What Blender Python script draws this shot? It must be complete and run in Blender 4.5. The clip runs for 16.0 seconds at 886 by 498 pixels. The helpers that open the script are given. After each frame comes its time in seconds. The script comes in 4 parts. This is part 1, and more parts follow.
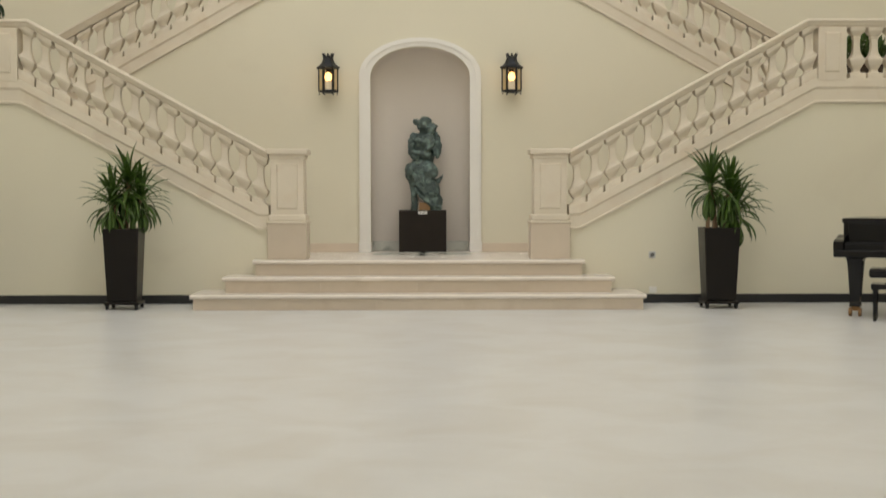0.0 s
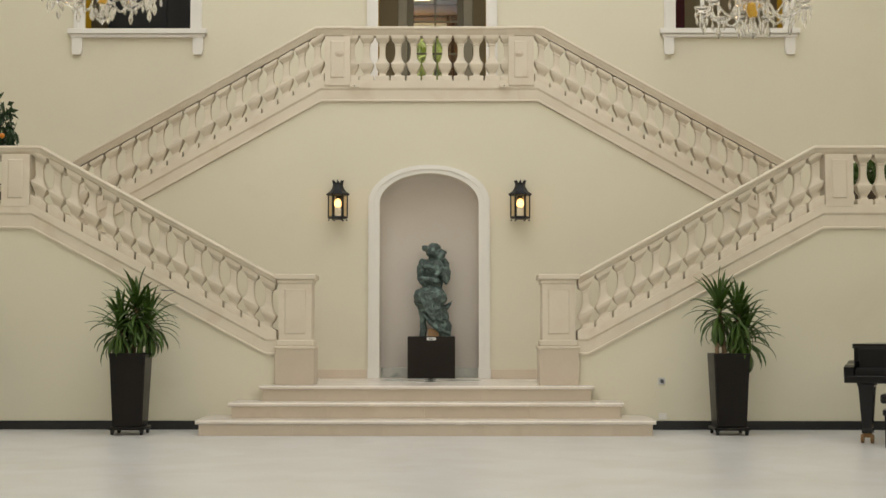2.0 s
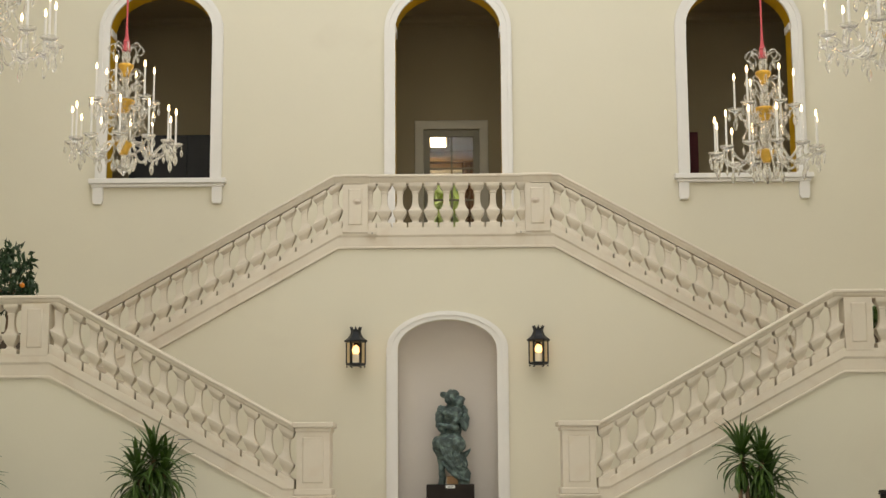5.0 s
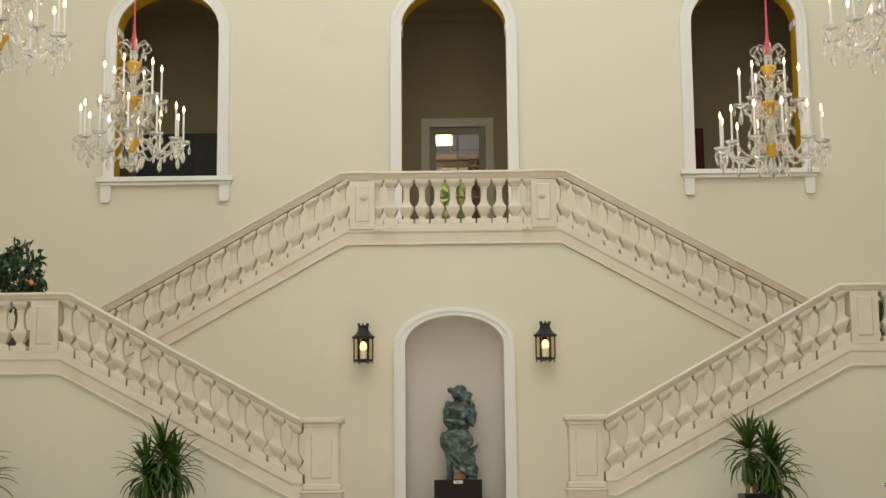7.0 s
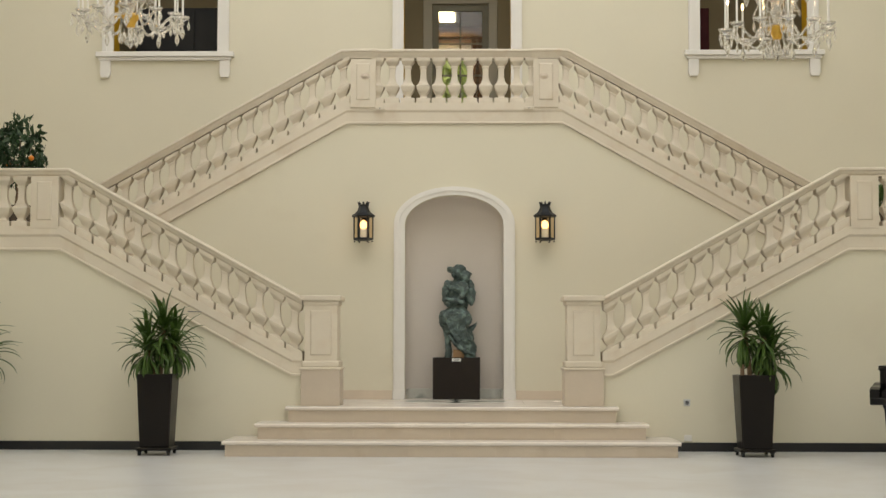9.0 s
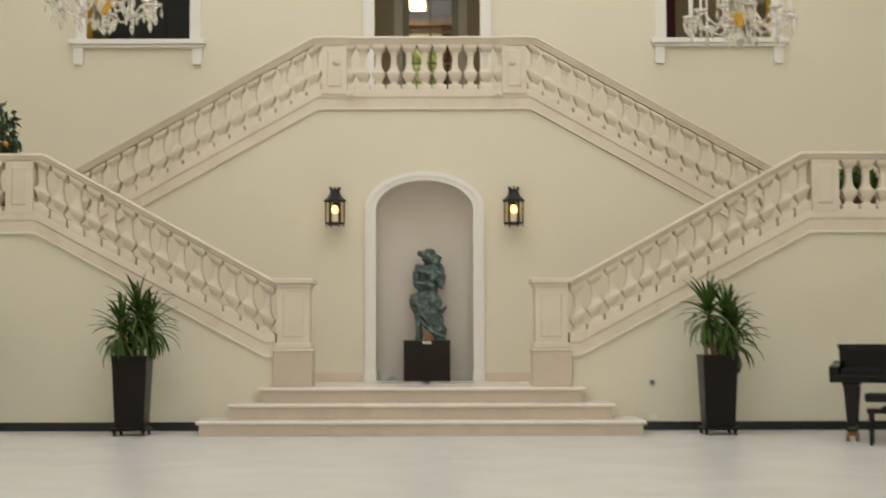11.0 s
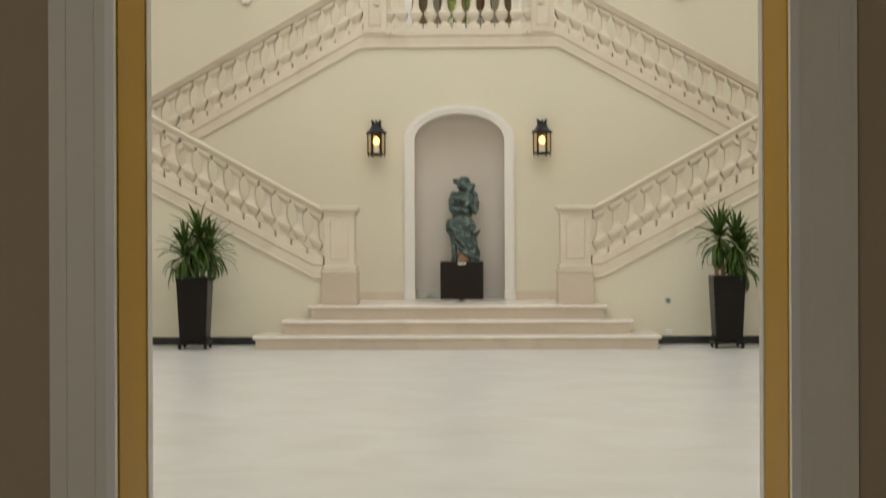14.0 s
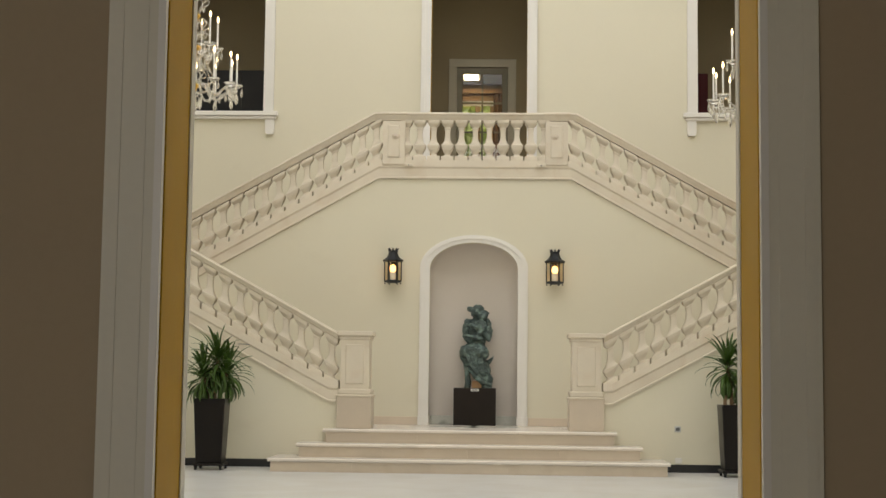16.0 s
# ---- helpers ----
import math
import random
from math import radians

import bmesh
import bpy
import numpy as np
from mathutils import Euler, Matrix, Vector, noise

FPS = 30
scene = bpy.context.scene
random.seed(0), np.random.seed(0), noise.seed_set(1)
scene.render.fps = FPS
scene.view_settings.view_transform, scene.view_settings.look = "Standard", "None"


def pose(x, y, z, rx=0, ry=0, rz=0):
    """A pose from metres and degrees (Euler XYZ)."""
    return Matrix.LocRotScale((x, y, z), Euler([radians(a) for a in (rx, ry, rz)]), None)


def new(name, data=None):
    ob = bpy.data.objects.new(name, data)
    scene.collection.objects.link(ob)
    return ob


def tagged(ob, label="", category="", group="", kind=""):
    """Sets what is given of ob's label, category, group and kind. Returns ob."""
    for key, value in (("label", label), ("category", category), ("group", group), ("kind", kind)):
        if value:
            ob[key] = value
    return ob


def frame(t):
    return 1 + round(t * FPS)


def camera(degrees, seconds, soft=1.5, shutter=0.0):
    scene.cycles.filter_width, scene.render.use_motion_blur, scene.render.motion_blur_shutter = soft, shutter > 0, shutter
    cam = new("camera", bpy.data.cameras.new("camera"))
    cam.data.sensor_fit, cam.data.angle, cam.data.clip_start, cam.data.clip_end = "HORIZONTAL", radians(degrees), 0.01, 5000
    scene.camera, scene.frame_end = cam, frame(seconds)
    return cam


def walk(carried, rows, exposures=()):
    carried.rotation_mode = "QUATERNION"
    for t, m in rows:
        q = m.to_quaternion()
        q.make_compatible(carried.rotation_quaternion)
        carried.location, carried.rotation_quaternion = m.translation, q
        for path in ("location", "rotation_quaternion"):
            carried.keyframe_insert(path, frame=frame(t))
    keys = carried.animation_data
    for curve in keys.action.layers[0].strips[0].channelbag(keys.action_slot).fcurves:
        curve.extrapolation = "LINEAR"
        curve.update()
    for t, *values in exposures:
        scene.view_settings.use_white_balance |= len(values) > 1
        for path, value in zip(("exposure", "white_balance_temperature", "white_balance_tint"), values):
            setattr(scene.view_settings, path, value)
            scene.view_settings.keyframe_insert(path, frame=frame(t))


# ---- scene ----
cam = camera(34.2, 16.0, 1.5, 0.4)
PATH = [
    (0, pose(0.170, -17.208, 1.349, 87.674, 0, -0.389) @ pose(0, 0, 0, 0, 0, -0.098)),
    (0.5, pose(0.172, -17.222, 1.320, 90.115, 0, -0.419) @ pose(0, 0, 0, 0, 0, -0.358)),
    (1, pose(0.193, -17.234, 1.296, 91.695, 0, -0.043) @ pose(0, 0, 0, 0, 0, -0.193)),
    (1.5, pose(0.227, -17.194, 1.264, 92.680, 0, 0.296) @ pose(0, 0, 0, 0, 0, -0.110)),
    (2, pose(0.251, -17.178, 1.259, 92.958, 0, 0.199) @ pose(0, 0, 0, 0, 0, 0.022)),
    (2.5, pose(0.243, -17.184, 1.267, 93.449, 0, 0.282) @ pose(0, 0, 0, 0, 0, 0.001)),
    (3, pose(0.251, -17.186, 1.277, 94.386, 0, 0.380) @ pose(0, 0, 0, 0, 0, -0.036)),
    (3.5, pose(0.265, -17.181, 1.294, 95.108, 0, 0.663) @ pose(0, 0, 0, 0, 0, 0.139)),
    (4, pose(0.261, -17.175, 1.308, 96.342, 0, 0.577) @ pose(0, 0, 0, 0, 0, -0.012)),
    (4.5, pose(0.248, -17.177, 1.314, 98.073, 0, 0.600) @ pose(0, 0, 0, 0, 0, -0.386)),
    (4.7, pose(0.235, -17.176, 1.312, 98.605, 0, 0.771) @ pose(0, 0, 0, 0, 0, -0.304)),
    (7, pose(0.203, -17.237, 1.228, 98.681, 0, 1.022) @ pose(0, 0, 0, 0, 0, -0.551)),
    (7.2, pose(0.208, -17.242, 1.232, 98.044, 0, 1.119) @ pose(0, 0, 0, 0, 0, -0.524)),
    (7.5, pose(0.215, -17.249, 1.237, 96.969, 0, 1.179) @ pose(0, 0, 0, 0, 0, -0.360)),
    (8, pose(0.227, -17.260, 1.258, 95.075, 0, 1.083) @ pose(0, 0, 0, 0, 0, 0.005)),
    (8.5, pose(0.233, -17.247, 1.284, 93.755, 0, 1.183) @ pose(0, 0, 0, 0, 0, 0.081)),
    (10.8, pose(0.293, -17.422, 1.170, 93.726, 0, 0.777) @ pose(0, 0, 0, 0, 0, 0.181)),
    (11, pose(0.279, -17.544, 1.155, 93.417, 0, 0.084) @ pose(0, 0, 0, 0, 0, -0.116)),
    (11.2, pose(0.257, -17.650, 1.148, 91.671, 0, -1.330) @ pose(0, 0, 0, 0, 0, -0.177)),
    (11.5, pose(0.224, -17.810, 1.138, 90.570, 0, -3.508) @ pose(0, 0, 0, 0, 0, 1.362)),
    (11.8, pose(0.289, -17.973, 1.133, 91.096, 0, -6.473) @ pose(0, 0, 0, 0, 0, 0.983)),
    (12, pose(0.333, -18.081, 1.130, 89.426, 0, -6.976) @ pose(0, 0, 0, 0, 0, 1.534)),
    (12.2, pose(0.335, -18.187, 1.144, 87.310, 0, -7.277) @ pose(0, 0, 0, 0, 0, 2.337)),
    (12.5, pose(0.338, -18.345, 1.164, 87.929, 0, -5.893) @ pose(0, 0, 0, 0, 0, 1.149)),
    (13, pose(0.287, -18.648, 1.215, 88.132, 0, -3.627) @ pose(0, 0, 0, 0, 0, 0.132)),
    (13.2, pose(0.297, -18.776, 1.230, 89.452, 0, -2.398) @ pose(0, 0, 0, 0, 0, -0.469)),
    (13.5, pose(0.312, -18.968, 1.253, 89.440, 0, 0.438) @ pose(0, 0, 0, 0, 0, -0.073)),
    (13.8, pose(0.337, -19.078, 1.272, 88.786, 0, 1.379) @ pose(0, 0, 0, 0, 0, -0.056)),
    (14, pose(0.353, -19.152, 1.284, 89.960, 0, 1.623) @ pose(0, 0, 0, 0, 0, -0.241)),
    (14.2, pose(0.324, -19.206, 1.284, 91.458, 0, 0.980) @ pose(0, 0, 0, 0, 0, -1.285)),
    (14.5, pose(0.281, -19.288, 1.284, 92.733, 0, 0.681) @ pose(0, 0, 0, 0, 0, -1.327)),
    (14.8, pose(0.282, -19.353, 1.282, 94.071, 0, 0.217) @ pose(0, 0, 0, 0, 0, -1.352)),
    (15, pose(0.283, -19.396, 1.280, 95.957, 0, 0.715) @ pose(0, 0, 0, 0, 0, -1.621)),
    (15.3, pose(0.335, -19.484, 1.245, 96.006, 0, 2.467) @ pose(0, 0, 0, 0, 0, -0.597)),
    (15.5, pose(0.370, -19.543, 1.221, 95.392, 0, 2.778) @ pose(0, 0, 0, 0, 0, 0.971)),
    (16, pose(0.387, -19.578, 1.188, 95.225, 0, 2.272) @ pose(0, 0, 0, 0, 0, 0.685)),
]
walk(cam, PATH)

# ---- world and large lights ----
world = bpy.data.worlds.new("world")
scene.world = world
world.use_nodes = True
wn = world.node_tree.nodes
sky = wn.new("ShaderNodeTexSky")
sky.sky_type = 'NISHITA'
sky.sun_disc = False
sky.sun_elevation = radians(60.6)
sky.sun_rotation = radians(225)
world.node_tree.links.new(sky.outputs[0], wn["Background"].inputs[0])
wn["Background"].inputs[1].default_value = 0.08
scene.view_settings.exposure = 0.0


def area_lamp(name, size_x, size_y, power, colour, m):
    data = bpy.data.lights.new(name, 'AREA')
    data.shape, data.size, data.size_y = 'RECTANGLE', size_x, size_y
    data.energy, data.color = power, colour
    ob = new(name, data)
    ob.matrix_world = m
    return ob


# daylight under the assumed glass roof, and fill lamps in added unseen south windows
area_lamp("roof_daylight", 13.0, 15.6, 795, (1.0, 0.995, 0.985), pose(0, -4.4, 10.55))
for x in (-5.0, 0.0, 5.0):
    area_lamp("window_daylight", 3.1, 3.9, 88, (1.0, 0.94, 0.82), pose(x, -15.35, 7.1, 90, 0, 0))
# the ceiling light of the room behind the upper door
area_lamp("room_light", 0.3, 1.0, 18, (1.0, 0.70, 0.34), pose(-0.26, 10.75, 7.70))
# fill lamp in an added, unseen window that brightens the entry room
area_lamp("entry_daylight", 1.9, 1.7, 74, (1.0, 0.96, 0.87), pose(-1.9, -24.1, 2.75, 90, 0, 0))
sun = new("sun", bpy.data.lights.new("sun", 'SUN'))
sun.data.energy, sun.data.angle, sun.data.color = 5.0, radians(0.6), (1.0, 0.95, 0.85)
sun.matrix_basis = pose(0, 0, 30, 20, -22, 0)


# ---- materials ----
def material(name, colour, rough=0.5, metal=0.0, scale=4.0, vary=0.12, fine=60.0, grain=0.05, bump=0.1, stain=None,
             coat=0.0, spec=0.5, rough_vary=0.1, distance=0.004, detail=5.0, emit=None, spread=0.0):
    """A procedural surface: broad tone, fine grain, optional stains, relief and uneven gloss."""
    m = bpy.data.materials.new(name)
    m.use_nodes = True
    n, l = m.node_tree.nodes, m.node_tree.links
    b = n["Principled BSDF"]
    b.inputs["Metallic"].default_value = metal
    b.inputs["Coat Weight"].default_value = coat
    b.inputs["Specular IOR Level"].default_value = spec
    co = n.new("ShaderNodeTexCoord")
    wide = n.new("ShaderNodeTexNoise")
    wide.inputs["Scale"].default_value, wide.inputs["Detail"].default_value = scale, detail
    small = n.new("ShaderNodeTexNoise")
    small.inputs["Scale"].default_value, small.inputs["Detail"].default_value = fine, 4
    for t in (wide, small):
        l.new(co.outputs["Object"], t.inputs["Vector"])

    def maths(op, a, c):
        k = n.new("ShaderNodeMath")
        k.operation = op
        for s, v in zip(k.inputs, (a, c)):
            if isinstance(v, (int, float)):
                s.default_value = v
            else:
                l.new(v, s)
        return k.outputs[0]
    tone = maths('ADD', maths('MULTIPLY', maths('SUBTRACT', wide.outputs[0], 0.5), vary * 2),
                 maths('MULTIPLY', maths('SUBTRACT', small.outputs[0], 0.5), grain * 2))
    if spread:
        info = n.new("ShaderNodeObjectInfo")
        tone = maths('ADD', tone, maths('MULTIPLY', maths('SUBTRACT', info.outputs["Random"], 0.5), spread))
    hsv = n.new("ShaderNodeHueSaturation")
    hsv.inputs["Color"].default_value = (*colour, 1)
    l.new(maths('ADD', tone, 1.0), hsv.inputs["Value"])
    base = hsv.outputs[0]
    if stain:
        third = n.new("ShaderNodeTexNoise")
        third.inputs["Scale"].default_value, third.inputs["Detail"].default_value = stain[1], 4
        third.inputs["Distortion"].default_value = 0.6
        l.new(co.outputs["Object"], third.inputs["Vector"])
        ramp = n.new("ShaderNodeValToRGB")
        ramp.color_ramp.elements[0].position, ramp.color_ramp.elements[1].position = stain[2], stain[3]
        l.new(third.outputs[0], ramp.inputs[0])
        mix = n.new("ShaderNodeMix")
        mix.data_type = 'RGBA'
        l.new(ramp.outputs[0], mix.inputs["Factor"])
        l.new(base, mix.inputs["A"])
        mix.inputs["B"].default_value = (*stain[0], 1)
        base = mix.outputs["Result"]
    l.new(base, b.inputs["Base Color"])
    l.new(maths('ADD', maths('MULTIPLY', maths('SUBTRACT', wide.outputs[0], 0.5), rough_vary * 2), rough), b.inputs["Roughness"])
    if bump:
        bp = n.new("ShaderNodeBump")
        bp.inputs["Strength"].default_value, bp.inputs["Distance"].default_value = bump, distance
        l.new(small.outputs[0], bp.inputs["Height"])
        l.new(bp.outputs[0], b.inputs["Normal"])
    if emit:
        b.inputs["Emission Color"].default_value = (*emit[0], 1)
        b.inputs["Emission Strength"].default_value = emit[1]
    return m


def glassy(name, colour, rough=0.05, ior=1.45):
    m = bpy.data.materials.new(name)
    m.use_nodes = True
    b = m.node_tree.nodes["Principled BSDF"]
    b.inputs["Base Color"].default_value = (*colour, 1)
    b.inputs["Roughness"].default_value = rough
    b.inputs["Transmission Weight"].default_value = 1.0
    b.inputs["IOR"].default_value = ior
    return m


M_WALL = material("cream_plaster", (0.75, 0.71, 0.572), 0.75, scale=0.7, vary=0.045, fine=35, grain=0.012, bump=0.12,
                  stain=((0.68, 0.63, 0.50), 0.9, 0.62, 0.95))
M_NICHE = material("niche_plaster", (0.72, 0.66, 0.60), 0.8, scale=1.2, vary=0.05, fine=40, grain=0.015, bump=0.1)
M_STONE = material("beige_limestone", (0.715, 0.645, 0.53), 0.55, scale=2.2, vary=0.07, fine=45, grain=0.03, bump=0.15,
                   stain=((0.65, 0.545, 0.42), 3.0, 0.52, 0.85), spread=0.06)
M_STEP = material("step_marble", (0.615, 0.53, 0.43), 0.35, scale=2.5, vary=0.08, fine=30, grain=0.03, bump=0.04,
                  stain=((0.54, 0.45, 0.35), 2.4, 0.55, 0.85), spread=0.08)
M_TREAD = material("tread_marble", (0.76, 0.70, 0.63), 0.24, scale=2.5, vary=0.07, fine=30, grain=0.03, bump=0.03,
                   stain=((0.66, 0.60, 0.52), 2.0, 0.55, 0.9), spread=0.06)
M_FLOOR = material("polished_marble_floor", (0.645, 0.65, 0.65), 0.33, scale=1.8, vary=0.075, fine=9, grain=0.015, bump=0.0,
                   stain=((0.565, 0.55, 0.52), 1.5, 0.40, 0.85), rough_vary=0.06, detail=3)
M_WHITE = material("white_gloss_paint", (0.82, 0.80, 0.76), 0.4, scale=3, vary=0.03, fine=50, grain=0.02, bump=0.05)
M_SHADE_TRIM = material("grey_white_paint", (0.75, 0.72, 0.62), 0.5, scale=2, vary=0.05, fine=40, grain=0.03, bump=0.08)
M_YELLOW = material("ochre_paint", (0.560, 0.324, 0.009), 0.5, spec=0.2, scale=2, vary=0.07, fine=40, grain=0.03, bump=0.06)
M_BROWN = material("taupe_wall", (0.42, 0.34, 0.235), 0.8, scale=1.0, vary=0.06, fine=40, grain=0.03, bump=0.12)
# cream corridor plaster with its shade put into this dark brown colour
M_CORRIDOR_SHADE = material("corridor_plaster", (0.34, 0.275, 0.16), 0.8, scale=1.0, vary=0.05, fine=40, grain=0.02, bump=0.1)
M_CEIL = material("ceiling_plaster", (0.80, 0.76, 0.68), 0.85, scale=1.0, vary=0.03, fine=30, grain=0.02, bump=0.1)
M_BLACK = material("black_baseboard", (0.012, 0.013, 0.015), 0.35, scale=3, vary=0.2, fine=50, grain=0.1, bump=0.03)
M_VEIN = material("veined_grey_marble", (0.70, 0.70, 0.64), 0.2, scale=3, vary=0.1, fine=30, grain=0.05, bump=0.02, stain=((0.40, 0.42, 0.38), 5.0, 0.52, 0.7))
M_INLAY = material("dark_green_marble", (0.10, 0.115, 0.10), 0.2, scale=6, vary=0.3, fine=40, grain=0.1, bump=0.02)
M_BASE = material("pale_marble_base", (0.70, 0.60, 0.48), 0.4, scale=3, vary=0.08, fine=30, grain=0.03, bump=0.03)
M_IRON = material("blackened_iron", (0.022, 0.024, 0.027), 0.5, 0.6, scale=20, vary=0.25, fine=160, grain=0.2, bump=0.2)
M_POT = material("black_resin_planter", (0.011, 0.009, 0.008), 0.33, spec=0.2, scale=5, vary=0.2, fine=120, grain=0.15, bump=0.08)
M_SOIL = material("potting_soil", (0.03, 0.02, 0.012), 0.95, scale=30, vary=0.4, fine=120, grain=0.4, bump=0.8, distance=0.02)
M_LEAF = material("dark_green_leaf", (0.050, 0.102, 0.013), 0.42, scale=6, vary=0.35, fine=60, grain=0.15, bump=0.05)
M_LEAF2 = material("citrus_leaf", (0.022, 0.055, 0.018), 0.45, scale=9, vary=0.4, fine=60, grain=0.15, bump=0.05)
M_BARK = material("cane_bark", (0.20, 0.13, 0.075), 0.85, scale=12, vary=0.25, fine=80, grain=0.2, bump=0.5, distance=0.01)
M_ORANGE = material("orange_peel", (0.75, 0.25, 0.02), 0.45, scale=30, vary=0.1, fine=150, grain=0.05, bump=0.3)
M_BRONZE = material("verdigris_bronze", (0.075, 0.105, 0.10), 0.55, 0.25, scale=7, vary=0.35, fine=60, grain=0.25, bump=0.35,
                    stain=((0.19, 0.27, 0.25), 11.0, 0.48, 0.68), distance=0.01)
M_PLINTH = material("dark_brown_plinth", (0.020, 0.015, 0.012), 0.5, spec=0.2, scale=6, vary=0.25, fine=90, grain=0.12, bump=0.08)
M_PIANO = material("black_piano_lacquer", (0.006, 0.006, 0.007), 0.12, scale=3, vary=0.1, fine=90, grain=0.05, bump=0.0, spec=0.3,
                   rough_vary=0.04)
M_BRASS = material("brass", (0.26, 0.15, 0.07), 0.48, 0.8, scale=12, vary=0.15, fine=90, grain=0.08, bump=0.05)
M_GOLD = material("gilded_glass", (0.80, 0.48, 0.08), 0.32, 0.55, scale=12, vary=0.15, fine=90, grain=0.08, bump=0.05)
M_CANDLE = material("white_candle_tube", (0.86, 0.84, 0.80), 0.5, scale=10, vary=0.03, fine=60, grain=0.02, bump=0.0)
M_PINK = material("pink_cord_sleeve", (0.62, 0.10, 0.12), 0.8, scale=20, vary=0.12, fine=120, grain=0.1, bump=0.3)
M_CRYSTAL = material("frosted_crystal", (0.98, 0.965, 0.93), 0.07, scale=20, vary=0.06, fine=90, grain=0.05, bump=0.1)
M_CRYSTAL.node_tree.nodes["Principled BSDF"].inputs["Transmission Weight"].default_value = 0.85
M_CRYSTAL.node_tree.nodes["Principled BSDF"].inputs["IOR"].default_value = 1.28
M_FLAME = material("candle_bulb_glow", (1.0, 0.85, 0.6), 0.4, bump=0, emit=((1.0, 0.66, 0.32), 9.0))
M_LAMP = material("lantern_bulb_glow", (1.0, 0.75, 0.4), 0.4, bump=0, emit=((1.0, 0.58, 0.22), 3.0))
M_PANEL = material("ceiling_panel_glow", (1, 0.9, 0.7), 0.5, bump=0, emit=((1.0, 0.80, 0.50), 0.85))
M_WOOD = material("honey_wood", (0.42, 0.25, 0.12), 0.45, scale=3, vary=0.2, fine=40, grain=0.1, bump=0.06)
M_DOORFRAME = material("putty_frame_paint", (0.54, 0.49, 0.36), 0.5, scale=3, vary=0.06, fine=60, grain=0.03, bump=0.05)
M_GREYDOOR = material("grey_green_door_paint", (0.25, 0.225, 0.15), 0.5, scale=3, vary=0.06, fine=60, grain=0.03, bump=0.05)
M_DRAPE = material("brown_curtain_cloth", (0.16, 0.075, 0.035), 0.9, scale=8, vary=0.15, fine=150, grain=0.12, bump=0.2)
M_MAROON = material("maroon_fabric", (0.07, 0.012, 0.015), 0.9, scale=10, vary=0.2, fine=150, grain=0.15, bump=0.3)
M_DARK = material("black_screen", (0.006, 0.006, 0.006), 0.6, scale=4, vary=0.1, fine=60, grain=0.05, bump=0.0)
M_GLASS = glassy("clear_pane", (0.95, 0.97, 0.96), 0.02)
M_LANTERN = glassy("amber_tinted_pane", (1.0, 0.93, 0.80), 0.0, 1.0)
M_PETAL = material("white_petals", (0.82, 0.80, 0.72), 0.6, scale=20, vary=0.08, fine=80, grain=0.05, bump=0.1)
M_VASE = material("white_ceramic", (0.74, 0.74, 0.74), 0.25, scale=6, vary=0.04, fine=60, grain=0.02, bump=0.0)
M_PLASTIC = material("grey_socket_plastic", (0.56, 0.57, 0.57), 0.45, scale=10, vary=0.05, fine=90, grain=0.03, bump=0.0)
M_PLUG = material("dark_grey_plastic", (0.20, 0.205, 0.22), 0.5, scale=10, vary=0.05, fine=90, grain=0.03, bump=0.0)
M_PAPER = material("white_card", (0.8, 0.8, 0.78), 0.7, scale=10, vary=0.03, fine=90, grain=0.02, bump=0.0)
M_INK = material("grey_ink", (0.12, 0.12, 0.12), 0.7, scale=10, vary=0.05, fine=90, grain=0.02, bump=0.0)
M_GREEN = material("sunlit_garden_leaf", (0.72, 0.76, 0.34), 0.5, scale=1.5, vary=0.4, fine=20, grain=0.2, bump=0.0)
leaf_nodes, leaf_links = M_GREEN.node_tree.nodes, M_GREEN.node_tree.links
thin = leaf_nodes.new("ShaderNodeBsdfTranslucent")
thin.inputs["Color"].default_value = (0.74, 0.80, 0.28, 1)
both = leaf_nodes.new("ShaderNodeMixShader")
both.inputs[0].default_value = 0.5
leaf_links.new(leaf_nodes["Principled BSDF"].outputs[0], both.inputs[1])
leaf_links.new(thin.outputs[0], both.inputs[2])
leaf_links.new(both.outputs[0], leaf_nodes["Material Output"].inputs["Surface"])
M_GRASS = material("lawn", (0.06, 0.11, 0.03), 0.9, scale=0.3, vary=0.2, fine=20, grain=0.2, bump=0.3, distance=0.02)
M_TERRA = material("terracotta_pot", (0.10, 0.075, 0.055), 0.8, scale=8, vary=0.15, fine=80, grain=0.1, bump=0.2)


# ---- mesh helpers ----
def part(name, bm, mat, parent=None, label="", smooth=False):
    """Links a bmesh as one mesh object under a thing or a part."""
    me = bpy.data.meshes.new(name)
    bmesh.ops.recalc_face_normals(bm, faces=bm.faces[:])
    bm.to_mesh(me)
    bm.free()
    for m in (mat if isinstance(mat, (list, tuple)) else [mat]):
        me.materials.append(m)
    if smooth:
        me.polygons.foreach_set("use_smooth", [True] * len(me.polygons))
        me.set_sharp_from_angle(angle=radians(38))
    ob = new(name, me)
    ob.parent = parent
    if label:
        tagged(ob, label)
    return ob


def again(ob, m, parent=None, name=None):
    """A second object on the same mesh."""
    o = new(name or ob.name.split(".")[0], ob.data)
    o.parent = parent if parent else ob.parent
    o.matrix_basis = m
    for key in ("label", "kind"):
        if key in ob:
            o[key] = ob[key]
    return o


def thing(name, at, label, category, group="", kind=""):
    e = new(name)
    e.empty_display_size = 0.1
    e.matrix_basis = at if isinstance(at, Matrix) else pose(*at)
    return tagged(e, label, category, group, kind)


